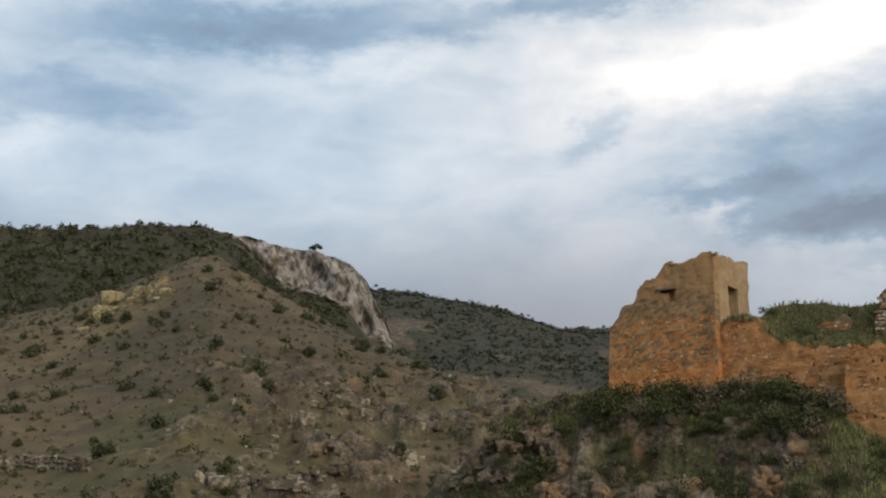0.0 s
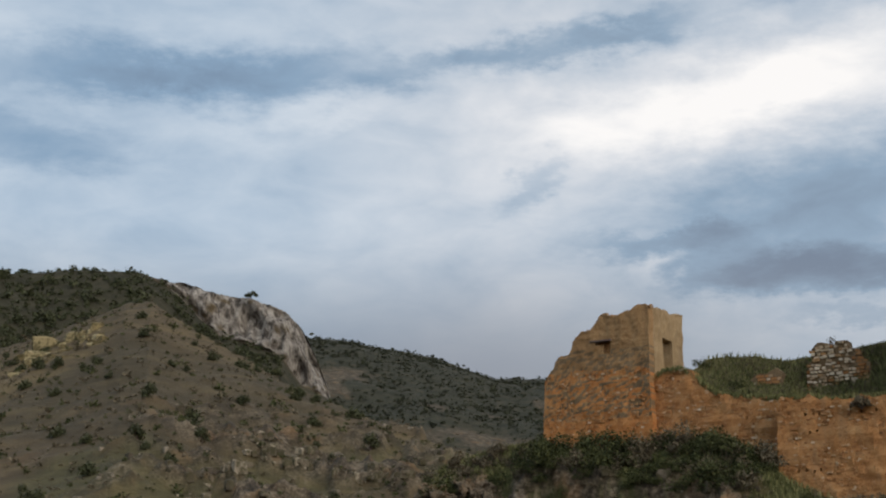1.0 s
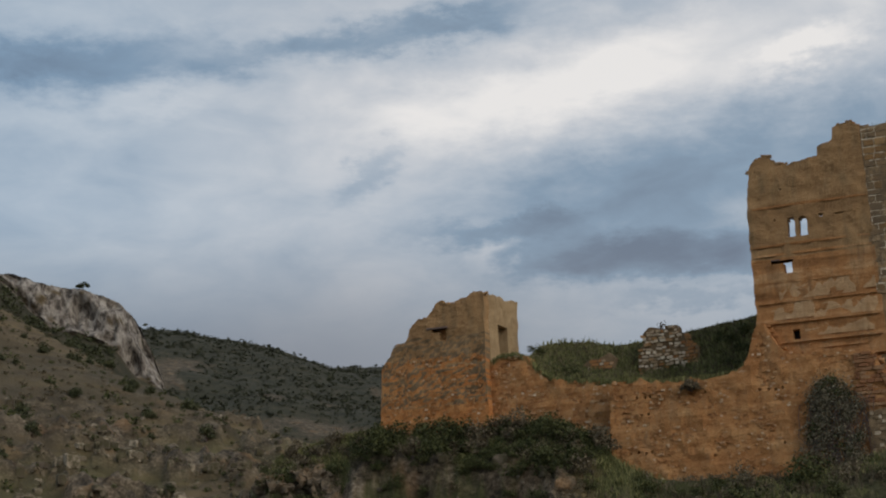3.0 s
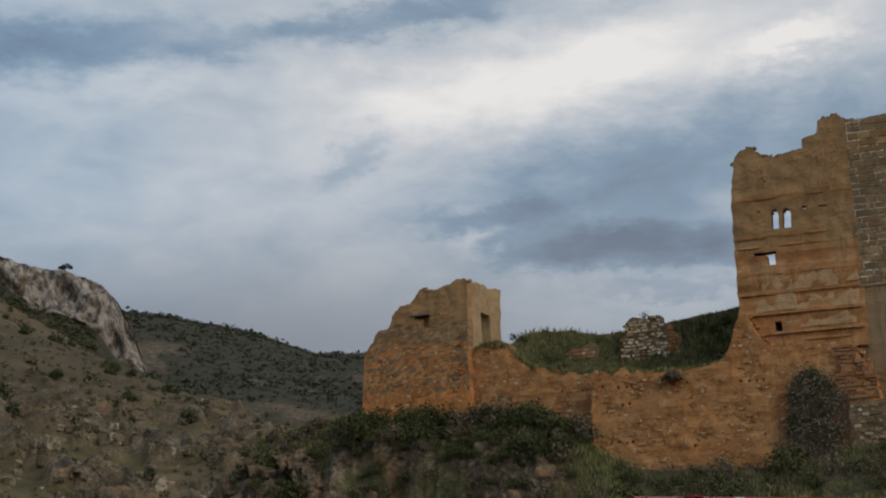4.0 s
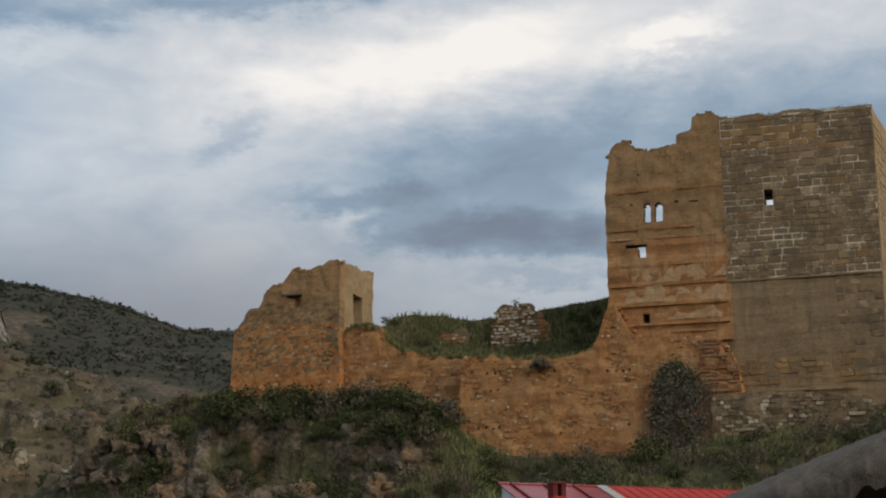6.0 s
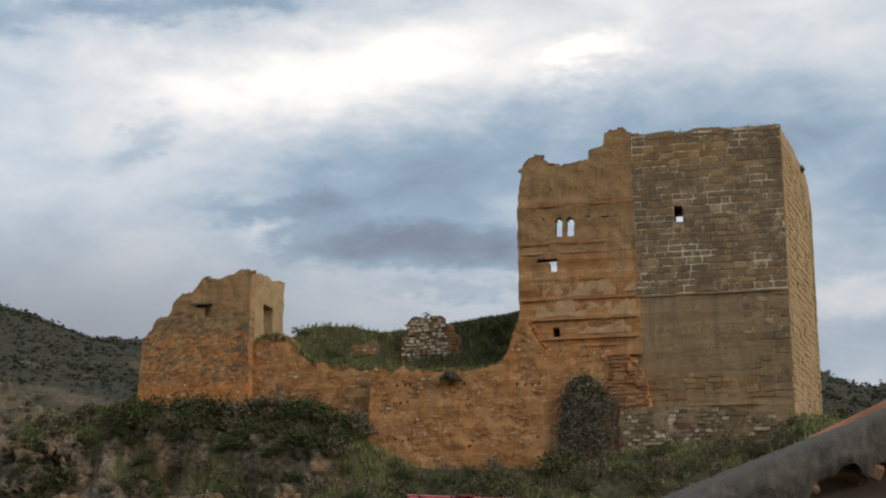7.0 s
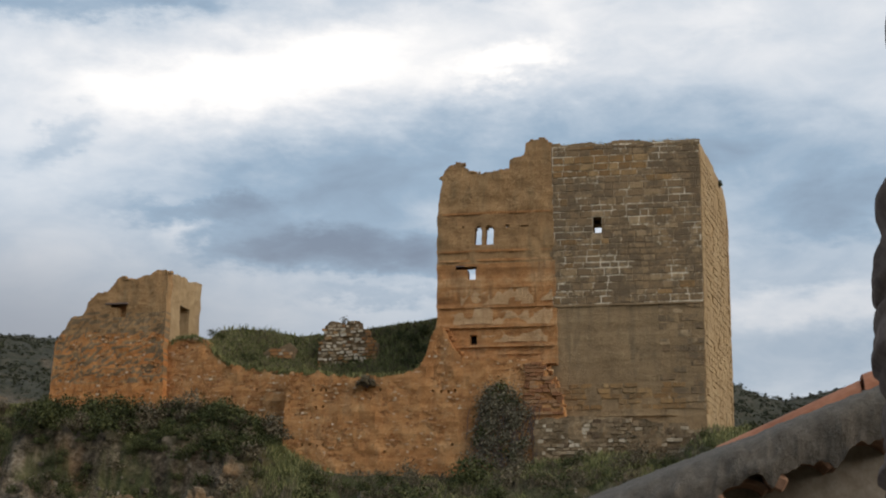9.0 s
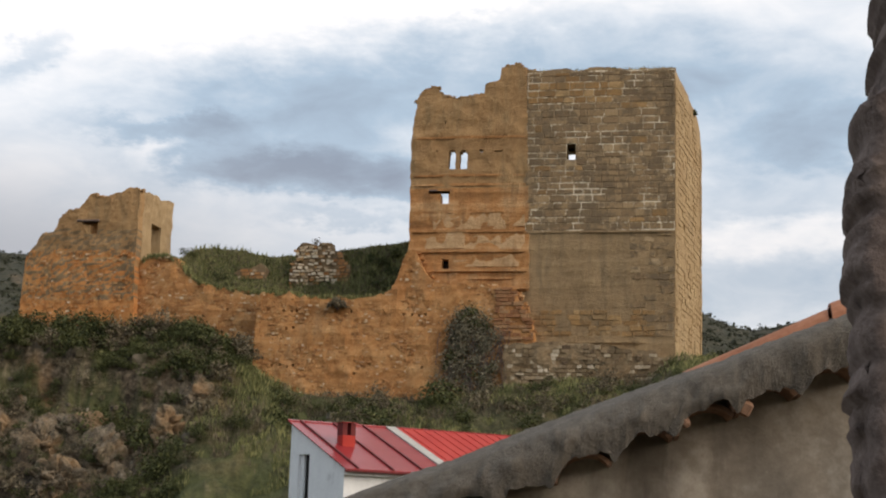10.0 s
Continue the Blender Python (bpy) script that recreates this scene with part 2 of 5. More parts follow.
def render_look(tone_a, tone_b, tone_c, stain, layers=0.0, scale=1.0, pit_shade_flecks=0.0):
    """Old lime render and rammed earth: blotches, rain streaks, lift lines."""
    def build(n, p):
        split = n.add("ShaderNodeSeparateXYZ")
        n.put(split.inputs[0], p)
        flat = n.math("MULTIPLY_ADD", split.outputs[0], 0.9, n.math("MULTIPLY", split.outputs[1], 0.35))
        broad, mid, fine = n.noise(p, 0.35 * scale, 5, 0.62), n.noise(p, 1.7 * scale, 6, 0.65), n.noise(p, 9.0 * scale, 5, 0.7)
        band = n.noise(n.vec(n.math("MULTIPLY", flat, 0.10), 0.0, n.math("MULTIPLY", split.outputs[2], 1.25)), 1.0, 4, 0.6)
        streak = n.noise(n.vec(n.math("MULTIPLY", flat, 2.2 * scale), 0.0, n.math("MULTIPLY", split.outputs[2], 0.22 * scale)), 1.0, 5, 0.6)
        value = n.math("ADD", n.math("MULTIPLY", broad, 0.45), n.math("ADD", n.math("MULTIPLY", mid, 0.30), n.math("MULTIPLY", fine, 0.25)))
        value = n.math("ADD", value, n.math("MULTIPLY", n.math("SUBTRACT", band, 0.5), layers))
        colour = n.ramp(value, [(0.34, tone_a), (0.50, tone_b), (0.66, tone_c)])
        colour = n.mix(n.remap(n.math("ADD", streak, n.math("MULTIPLY", broad, 0.5)), 0.72, 0.98, 0.0, 0.75), colour, stain)
        if pit_shade_flecks:
            # dark dots put the shade of small holes into the colour; pale flecks are stone
            hollow_shade = n.noise(p, 4.2, 3, 0.6)
            fleck = n.noise(n.vec(n.math("MULTIPLY", flat, 3.4), 7.0, n.math("MULTIPLY", split.outputs[2], 4.6)), 1.0, 3, 0.55)
            colour = n.mix(n.remap(hollow_shade, 0.62, 0.70, 0.0, pit_shade_flecks), colour, (0.10, 0.058, 0.032))
            colour = n.mix(n.remap(fleck, 0.62, 0.72, 0.0, pit_shade_flecks), colour, (0.62, 0.46, 0.29))
        return colour, n.math("ADD", fine, n.math("ADD", n.math("MULTIPLY", mid, 1.5), n.math("MULTIPLY", band, layers * 4.0))), 0.055 / scale ** 3.2
    return build


def stone_look(stops, grime, wear=0.35):
    """Cut or broken stones, each with its own tone."""
    def build(n, p):
        own = per_piece(n)
        info = n.add("ShaderNodeObjectInfo").outputs["Random"]
        tone = n.math("FRACT", n.math("ADD", own, info))
        mid, fine = n.noise(p, 1.6, 5, 0.6), n.noise(p, 14.0, 5, 0.7)
        colour = n.ramp(n.math("MULTIPLY_ADD", n.math("SUBTRACT", fine, 0.5), 0.6, tone), stops)
        colour = n.mix(n.remap(n.math("ADD", mid, n.math("MULTIPLY", n.noise(p, 0.3, 4), 0.7)), 0.74, 0.96, 0.0, wear), colour, grime)
        return colour, n.math("ADD", fine, mid), 0.05
    return build


def joint_look(n, p):
    fine, mid = n.noise(p, 7.0, 4, 0.6), n.noise(p, 0.55, 5, 0.65)
    value = n.math("ADD", n.math("MULTIPLY", fine, 0.35), n.math("MULTIPLY", mid, 0.75))
    return n.ramp(value, [(0.48, (0.17, 0.118, 0.070)), (0.56, (0.34, 0.25, 0.155)), (0.63, (0.78, 0.68, 0.52))]), fine, 0.02


def leaf_look(dark, light):
    def build(n, p):
        tone = n.math("MULTIPLY_ADD", n.math("SUBTRACT", n.noise(p, 0.35, 4, 0.6), 0.5), 1.2, per_piece(n))
        return n.ramp(tone, [(0.1, dark), (0.9, light)]), None, 0.0
    return build


def plain_look(a, b, scale=3.0, depth=0.01, stain=None):
    def build(n, p):
        fine = n.noise(p, scale * 6, 5, 0.65)
        value = n.math("ADD", n.math("MULTIPLY", n.noise(p, scale, 5, 0.6), 0.6), n.math("MULTIPLY", fine, 0.4))
        colour = n.ramp(value, [(0.35, a), (0.65, b)])
        if stain:
            colour = n.mix(n.remap(n.noise(p, scale * 0.7, 6, 0.7), 0.56, 0.72, 0.0, 0.7), colour, stain)
        return colour, value, depth
    return build


GROUND = material("hill_ground", ground_look, 0.95)
EARTH = material("rammed_earth", render_look((0.27, 0.125, 0.050), (0.46, 0.222, 0.086), (0.62, 0.385, 0.195), (0.26, 0.148, 0.074), 0.6), 0.95)
BROWN_EARTH = material("brown_earth_render", render_look((0.245, 0.140, 0.065), (0.375, 0.222, 0.104), (0.48, 0.300, 0.148), (0.25, 0.170, 0.088), 0.3), 0.95)
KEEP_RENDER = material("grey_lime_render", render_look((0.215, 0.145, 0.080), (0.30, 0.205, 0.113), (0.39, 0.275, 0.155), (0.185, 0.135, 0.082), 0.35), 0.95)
# paler plaster of the right-hand sides, their stronger light put into the tone
LIT_SIDE_RENDER = material("pale_lit_side_render", render_look((0.31, 0.205, 0.108), (0.42, 0.295, 0.162), (0.54, 0.405, 0.240), (0.27, 0.185, 0.104), 0.25), 0.95)
RUBBLE_BED = material("rubble_mortar", render_look((0.31, 0.132, 0.048), (0.49, 0.238, 0.092), (0.62, 0.370, 0.172), (0.38, 0.215, 0.105), 0.4, pit_shade_flecks=0.6), 0.95)
GREY_BED = material("grey_rubble_mortar", render_look((0.15, 0.102, 0.060), (0.25, 0.172, 0.098), (0.36, 0.265, 0.160), (0.12, 0.092, 0.060), 0.3, pit_shade_flecks=0.8), 0.95)
LIME_SKIN = material("pale_orange_lime", render_look((0.38, 0.225, 0.110), (0.54, 0.345, 0.185), (0.66, 0.47, 0.285), (0.40, 0.235, 0.115), 0.3), 0.95)
TURRET_BAND = material("brown_grey_render", render_look((0.165, 0.112, 0.064), (0.235, 0.165, 0.096), (0.31, 0.220, 0.130), (0.22, 0.135, 0.072), 0.2), 0.95)
TURRET_EARTH = material("weathered_rubble_face", render_look((0.31, 0.118, 0.038), (0.50, 0.212, 0.070), (0.62, 0.335, 0.135), (0.38, 0.140, 0.050), 0.4, pit_shade_flecks=0.42), 0.95)
RUBBLE = material("rubble_stone", stone_look([(0.0, (0.25, 0.115, 0.050)), (0.3, (0.43, 0.215, 0.090)), (0.75, (0.52, 0.310, 0.145)), (0.92, (0.62, 0.45, 0.28)), (1.0, (0.74, 0.60, 0.43))], (0.44, 0.205, 0.078), 0.7), 0.92)
RED_BRICK = material("broken_brick", stone_look([(0.0, (0.22, 0.095, 0.048)), (0.5, (0.38, 0.180, 0.085)), (1.0, (0.52, 0.33, 0.18))], (0.24, 0.12, 0.06), 0.5), 0.92)
GREY_RUBBLE = material("grey_rubble_stone", stone_look([(0.0, (0.12, 0.080, 0.050)), (0.4, (0.26, 0.185, 0.112)), (0.8, (0.40, 0.30, 0.19)), (1.0, (0.66, 0.56, 0.42))], (0.22, 0.16, 0.09), 0.6), 0.92)
OCHRE_ASHLAR = material("ochre_ashlar", stone_look([(0.0, (0.26, 0.150, 0.066)), (0.5, (0.37, 0.215, 0.090)), (1.0, (0.48, 0.315, 0.155))], (0.20, 0.140, 0.078), 0.6), 0.92)
ASHLAR = material("keep_ashlar", stone_look([(0.0, (0.225, 0.150, 0.085)), (0.5, (0.315, 0.212, 0.116)), (0.85, (0.39, 0.268, 0.148)), (1.0, (0.50, 0.365, 0.22))], (0.165, 0.122, 0.078), 0.8), 0.92)
JOINT = material("lime_joint", joint_look, 0.95)
LEAF = material("scrub_leaf", leaf_look((0.030, 0.038, 0.014), (0.100, 0.108, 0.038)), 0.8)
PINE = material("dark_evergreen_leaf", leaf_look((0.036, 0.042, 0.020), (0.088, 0.095, 0.045)), 0.8)
FAR_LEAF = material("far_evergreen_leaf", leaf_look((0.030, 0.034, 0.020), (0.056, 0.059, 0.036)), 0.85)
CLIMBER_LEAF = material("grey_climber_leaf", leaf_look((0.125, 0.110, 0.074), (0.25, 0.220, 0.150)), 0.9)
GRASS = material("grass_blade", leaf_look((0.090, 0.104, 0.036), (0.28, 0.27, 0.115)), 0.8)
DRYLEAF = material("dry_ivy_leaf", leaf_look((0.075, 0.062, 0.040), (0.21, 0.172, 0.112)), 0.85)
MORTAR = material("verge_mortar", plain_look((0.098, 0.083, 0.067), (0.172, 0.149, 0.124), 26.0, 0.012, (0.080, 0.067, 0.053)), 0.95)
TILE = material("terracotta_tile", plain_look((0.30, 0.115, 0.062), (0.46, 0.205, 0.118), 7.0, 0.006, (0.22, 0.15, 0.11)), 0.85)
STUCCO = material("stained_stucco", render_look((0.16, 0.132, 0.104), (0.28, 0.238, 0.192), (0.52, 0.46, 0.385), (0.085, 0.068, 0.052), 0.0, 3.0), 0.95)
# the last tone blotches the stone as dark as shaded pits
ROUGHCAST = material("rough_dark_stone", plain_look((0.100, 0.070, 0.060), (0.225, 0.168, 0.144), 14.0, 0.012, (0.045, 0.029, 0.027)), 0.95)
WHITEWASH = material("whitewash", plain_look((0.76, 0.76, 0.76), (0.87, 0.87, 0.86), 1.2, 0.01, (0.55, 0.54, 0.53)), 0.85)
RED_METAL = material("red_painted_sheet", plain_look((0.25, 0.022, 0.026), (0.31, 0.035, 0.038), 0.8, 0.0), 0.22)
# near-black that stands in for the shade inside openings
DARK = material("opening_shade_black", plain_look((0.012, 0.011, 0.010), (0.020, 0.018, 0.016), 2.0, 0.0), 0.9)
GREY_CAP = material("grey_cement_flashing", plain_look((0.34, 0.32, 0.29), (0.48, 0.46, 0.42), 3.0, 0.005), 0.9)

# ---- the castle's own axes: s along the walls, d into the castle, z above the eye ----
CASTLE = pose(37.93, 104.31, 0.0, 0, 0, -28.0)
CU, SU = math.cos(radians(28.0)), math.sin(radians(28.0))


def castle_sd(x, y):
    return (x - 37.93) * CU - (y - 104.31) * SU, (x - 37.93) * SU + (y - 104.31) * CU


# ---- the ground: one sheet from the village to the far ridges ----
# crest lines: bearing to the left of ahead, height of the crest in degrees
BIG_HILL = ((-180, 6), (-60, 6), (-20, 3), (3.5, 4), (6.0, 9.2), (6.17, 9.95), (6.65, 11.1), (7.2, 12.1), (7.85, 12.72), (9.2, 13.17), (10.8, 13.40), (12.5, 13.74), (14.4, 13.80), (16.6, 13.54), (18.3, 13.44), (20.7, 13.28), (40, 12), (120, 7), (180, 6))
CLIFF_FOOT = ((-180, 6), (6.0, 9.2), (6.2, 9.75), (7.2, 10.2), (8.0, 11.25), (9.1, 11.6), (10.3, 11.95), (11.1, 12.6), (11.7, 13.2), (12.3, 13.65), (13.2, 13.98), (180, 14))
NEAR_HILL = ((-180, 2), (-60, 2), (-30, 2), (-8, 6.4), (0.0, 7.5), (2.3, 8.15), (4.85, 9.05), (6.1, 9.55), (7.8, 10.25), (9.1, 11.05), (10.3, 11.65), (11.8, 12.45), (12.8, 13.05), (13.7, 12.95), (14.5, 12.55), (16.5, 11.65), (18.5, 10.95), (20.4, 10.5), (30, 9), (120, 4), (180, 2))
FAR_RIDGE = ((-180, 7), (-60, 8), (-33, 9.6), (-30.5, 9.1), (-29.1, 8.75), (-28.4, 8.65), (-27.6, 8.86), (-26.7, 9.25), (-25, 9.9), (-18, 10.6), (-8, 10.7), (-2.1, 10.55), (0.1, 10.53), (1.1, 10.9), (2.3, 11.3), (4.0, 11.58), (5.7, 11.87), (6.9, 11.92), (10, 12), (40, 9), (180, 7))
# the castle rock along the walls: s, height of the ground in front of the walls
ROCK_TOP = ((-120, -2), (-75, 1), (-60, 7), (-52, 11.5), (-47, 15.4), (-43, 16.4), (-38, 16.6), (-29, 16.2), (-24, 16.4), (-20.5, 15.0), (-18.5, 13.2), (-15.5, 11.8), (-8, 11.6), (-3, 11.9), (2, 12.6), (8.5, 12.6), (11.5, 14.6), (15, 14.2), (30, 12), (60, 6), (120, 0))


def table(x, rows):
    return np.interp(x, [r[0] for r in rows], [r[1] for r in rows])


def ground_shape(b, r):
    """Height, and the shares of rock, wood and green, at bearing b (degrees left) and distance r."""
    x, y = -np.sin(np.radians(b)) * r, np.cos(np.radians(b)) * r
    s, d = castle_sd(x, y)
    floor = -4.0 + 0.0 * r
    lumps = fbm(x, y, 0, 9.0, 5)
    # castle rock
    top = table(s, ROCK_TOP) + 0.5 * fbm(s, d, 3.0, 5.0, 4)
    front = np.maximum(-1.6 - d, 0) + 0.8 * fbm(s, d, 1.0, 7.0, 3) * step(-d, 1.5, 6)
    crag = step(-s, 17, 27) * (1 - step(-s, 70, 90))
    fall = front * (0.62 + 0.5 * crag) + crag * 3.0 * step(front, 1.5, 4.5)
    fill = step(d, 1.6, 2.6) * step(s, -28.6, -27.8) * (1 - step(s, -8.6, -7.6)) * (1 - step(d, 12, 24))
    brink = np.interp(s, (-29, -26.5, -25, -21, -19, -10, -8.5), (22.3, 21.7, 20.6, 19.9, 19.2, 19.2, 21.5))
    crown = np.interp(s, (-29, -24, -20.5, -18.6, -14, -10, -8), (24.4, 24.25, 23.65, 23.35, 24.2, 24.5, 24.5))
    court = brink + (crown - brink) * step(d, 2.0, 9.0) + 0.3 * fbm(s, d, 0, 2.5, 3)
    court = court - 0.9 * step(d, 2.2, 4.5) * (1 - step(d, 5.8, 6.6)) * step(s, -20.0, -19.0) * (1 - step(s, -13.5, -12.5))
    behind = np.maximum(d - 16, 0) * 0.5
    rock = top - fall - behind
    rock = rock + (np.maximum(court, rock) - rock) * fill
    bones = ridged(x, y, rock * 0.9, 3.2, 5)
    rough = step(front, 1.0, 3.0) * (0.35 + 0.9 * crag)
    rock = rock + rough * (0.95 * bones + 0.6 * ridged(x, y, 4.0, 1.6, 3) - 0.3)

    # hills: crest height and distance
    def hill(rows, crest, foot, power, back=0.35):
        h = np.tan(np.radians(table(b, rows))) * crest
        rise = np.clip((r - foot) / (crest - foot), 0, 1) ** power * (h + 4) - 4
        return np.where(r <= crest, rise, np.maximum(h - (r - crest) * back, -4))

    near_crest = np.interp(b, (-20, 2, 13, 21, 60), (190, 250, 330, 360, 360)) + 0 * r
    near = hill(NEAR_HILL, near_crest, 118.0, 1.05)
    far = hill(FAR_RIDGE, 1300.0, 520.0, 0.9, 0.2)
    big_crest = 520.0
    big_h = np.tan(np.radians(table(b, BIG_HILL))) * big_crest
    foot_h = np.minimum(np.tan(np.radians(table(b, CLIFF_FOOT))) * (big_crest - 14), big_h)
    slope = np.clip((r - 300) / (big_crest - 14 - 300), 0, 1) ** 1.15 * (foot_h + 4) - 4
    face = foot_h + (big_h - foot_h) * step(r, big_crest - 14, big_crest - 1)
    big = np.where(r < big_crest - 14, slope, np.where(r < big_crest, face, np.maximum(big_h - (r - big_crest) * 0.25, -4)))
    cliff = step(big_h - foot_h, 0.8, 4.0) * step(r, big_crest - 17, big_crest - 12) * (1 - step(r, big_crest + 1, big_crest + 8))

    near_n = near + step(near, -3, 8) * (1.6 * fbm(x, y, 0, 30, 5) + 0.5 * lumps) * (1 - step(r, near_crest * 0.88, near_crest) * 0.75)
    big_n = big + (1 - cliff) * 1.6 * fbm(x, y, 5, 30, 4) * (1 - 0.7 * step(r, 480, 520))
    far_n = far + 9 * fbm(x, y, 9, 130, 5) * step(far, 0, 60) * (1 - 0.85 * step(r, 1150, 1300)) + 1.2 * fbm(x, y, 9, 25, 3) * step(far, 0, 60)
    z = np.maximum.reduce([floor + 0.3 * lumps, rock, near_n, big_n, far_n])
    on_rock, on_near, on_big, on_far = (z == rock), (z == near_n), (z == big_n), (z == far_n)
    # broken ledges low on the near hill and on its shoulder towards the valley
    ledge = ridged(x * 0.8, y * 1.6, z * 1.5, 16, 5)
    low = on_near * step(-z, -58, -20) * step(b, -2, 3) * (1 - step(b, 10, 17) * 0.9)
    outcrop = low * step(ledge + 0.35 * lumps, 0.78, 1.2)
    z = z + outcrop * (0.9 + 1.6 * ridged(x, y, 0, 5.0, 4))
    share_rock = np.where(on_rock, rough * step(bones + 0.25 * crag + 0.5 * lumps, 0.35, 1.2), 0) + outcrop
    share_rock = share_rock + on_big * step(cliff, 0.05, 0.4) * step(fbm(x, y, z * 1.5, 5, 4) + 0.8, 0.1, 0.4)
    share_rock = share_rock + on_far * step(fbm(x, y, z, 60, 5), 0.12, 0.42) * 0.75 * (1 - step(r, 1180, 1260)) * step(r, 760, 900)
    share_rock = share_rock + on_near * step(fbm(x, y, z, 11, 5), 0.52, 0.8) * 0.35
    wood = on_big * (1 - cliff) * 0.9 + on_far * 1.0 + on_near * step(fbm(x, y, 2, 60, 4), 0.1, 0.8) * 0.35
    green = np.where(on_rock, 0.85, 0.0) + on_near * step(fbm(x, y, 7, 45, 4) - step(z, 10, 45) * 0.35, 0.15, 0.65) * 0.4 + (z == floor + 0.3 * lumps) * 0.8
    return x, y, z, np.clip(share_rock, 0, 1), np.clip(wood, 0, 1), np.clip(green, 0, 1), cliff * on_big


def build_ground():
    bearings = np.concatenate([np.arange(-180, -38, 2.0), np.arange(-38, 25, 0.07), np.arange(25, 180, 2.0)])
    rings = np.concatenate([np.array([0.01, 0.5]), np.arange(1.0, 60, 4.0), np.arange(60, 92, 2.0), np.arange(92, 140, 0.45), np.arange(140, 200, 1.2), np.arange(200, 400, 2.4), np.arange(400, 498, 5.0),
                            np.arange(498, 524, 0.8), np.arange(524, 800, 25.0), np.arange(800, 1340, 14.0), np.array([1400, 1600, 2100, 3000, 4600])])
    b, r = np.meshgrid(bearings, rings, indexing="ij")
    x, y, z, rock, wood, green, cliff = ground_shape(b, r)
    # the cliff stands in buttresses and clefts
    push = cliff * (4.0 * ridged(x, y, z * 0.5, 8.0, 5) - 1.2)
    x, y = x * (1 - push / r), y * (1 - push / r)
    nb, nr = b.shape
    verts = np.stack([x, y, z], -1).reshape(-1, 3)
    i, j = np.meshgrid(np.arange(nb), np.arange(nr - 1), indexing="ij")
    k = (i + 1) % nb
    quads = np.stack([i * nr + j, i * nr + j + 1, k * nr + j + 1, k * nr + j], -1).reshape(-1, 4)
    me = bpy.data.meshes.new("ground")
    me.vertices.add(len(verts))
    me.vertices.foreach_set("co", verts.ravel())
    me.loops.add(quads.size)
    me.loops.foreach_set("vertex_index", quads.ravel().astype(np.int32))
    me.polygons.add(len(quads))
    me.polygons.foreach_set("loop_start", np.arange(0, quads.size, 4, dtype=np.int32))
    me.update(calc_edges=True)
    me.polygons.foreach_set("use_smooth", np.ones(len(quads), bool))
    for name, values in (("rock", rock), ("wood", wood), ("green", green), ("bare", cliff)):
        me.attributes.new(name, "FLOAT", "POINT").data.foreach_set("value", values.ravel().astype(np.float32))
    me.materials.append(GROUND)
    tagged(new("ground", me), "dry grassy hills with pale rock ledges and a limestone cliff", "hillside", kind="structure")


build_ground()


def ground_at(b, r):
    b, r = np.asarray(b, float), np.asarray(r, float)
    return ground_shape(b, r)


# ---- walls ----
def wall(name, mat, s0, s1, base, profile, d0, d1, holes=(), cell=0.4, rough=0.07, lean=None, parent=None, label="", seed=0.0, along="s", skew=0.0, ragged=0.0):
    """A standing wall from s0 to s1: base is its foot, profile its broken top line (s, z), d0 its face and d1 its back;
    holes (s0, s1, z0, z1) go right through; lean(s, z) shifts points along the wall; along "d" builds it across the castle."""
    low = min(base, min(p[1] for p in profile))
    high = max(p[1] for p in profile)
    lines = lambda a, b, extra: sorted({round(v, 3) for v in np.linspace(a, b, max(2, int((b - a) / cell) + 1))} | {round(v, 3) for v in extra if a < v < b})
    ss = lines(s0, s1, [v for h in holes for v in h[:2]] + [p[0] for p in profile])
    zs = lines(low, high, [v for h in holes for v in h[2:]])
    top = np.interp(ss, [p[0] for p in profile], [p[1] for p in profile])
    top = top + np.array([ragged * (fbm(float(s), seed, 0, 0.7, 3) - 0.2) for s in ss])
    index, verts, faces = {}, [], []

    def vertex(i, k, back):
        z = min(zs[k], top[i])
        key = (i, round(z, 4), back)
        if key not in index:
            s = ss[i] + (lean(ss[i], z) if lean else 0.0)
            e = float(fbm(s * 1.0, z * 1.0, seed + (50 if back else 0), 1.3, 4)) * rough
            edge = 0.5 * rough * float(fbm(z, seed, 0, 0.8, 3))
            d = (d1 + e) if back else (d0 - e)
            index[key] = len(verts)
            verts.append((s + edge, d, z) if along == "s" else (d + skew * s, s + edge, z))
        return index[key]

    def solid(i, k):
        if not (0 <= i < len(ss) - 1 and 0 <= k < len(zs) - 1) or zs[k] >= max(top[i], top[i + 1]) - 1e-4:
            return False
        cs, cz = (ss[i] + ss[i + 1]) / 2, (zs[k] + zs[k + 1]) / 2
        return not any(h[0] < cs < h[1] and h[2] < cz < h[3] for h in holes)

    def face(*ids):
        ids = [v for n, v in enumerate(ids) if v not in ids[:n]]
        if len(ids) > 2:
            faces.append(ids)

    for i in range(len(ss) - 1):
        for k in range(len(zs) - 1):
            if not solid(i, k):
                continue
            q = [vertex(*c, False) for c in ((i, k), (i + 1, k), (i + 1, k + 1), (i, k + 1))]
            w = [vertex(*c, True) for c in ((i, k), (i + 1, k), (i + 1, k + 1), (i, k + 1))]
            face(*q)
            face(*reversed(w))
            for (di, dk), (m, n) in (((0, -1), (0, 1)), ((1, 0), (1, 2)), ((0, 1), (2, 3)), ((-1, 0), (3, 0))):
                if not solid(i + di, k + dk):
                    face(q[n], q[m], w[m], w[n])
    ob = mesh_object(name, verts, faces, mat, parent, label)
    return ob


def castle_thing(name, label, category):
    ob = new(name)
    ob.matrix_world = CASTLE
    return tagged(ob, label, category)


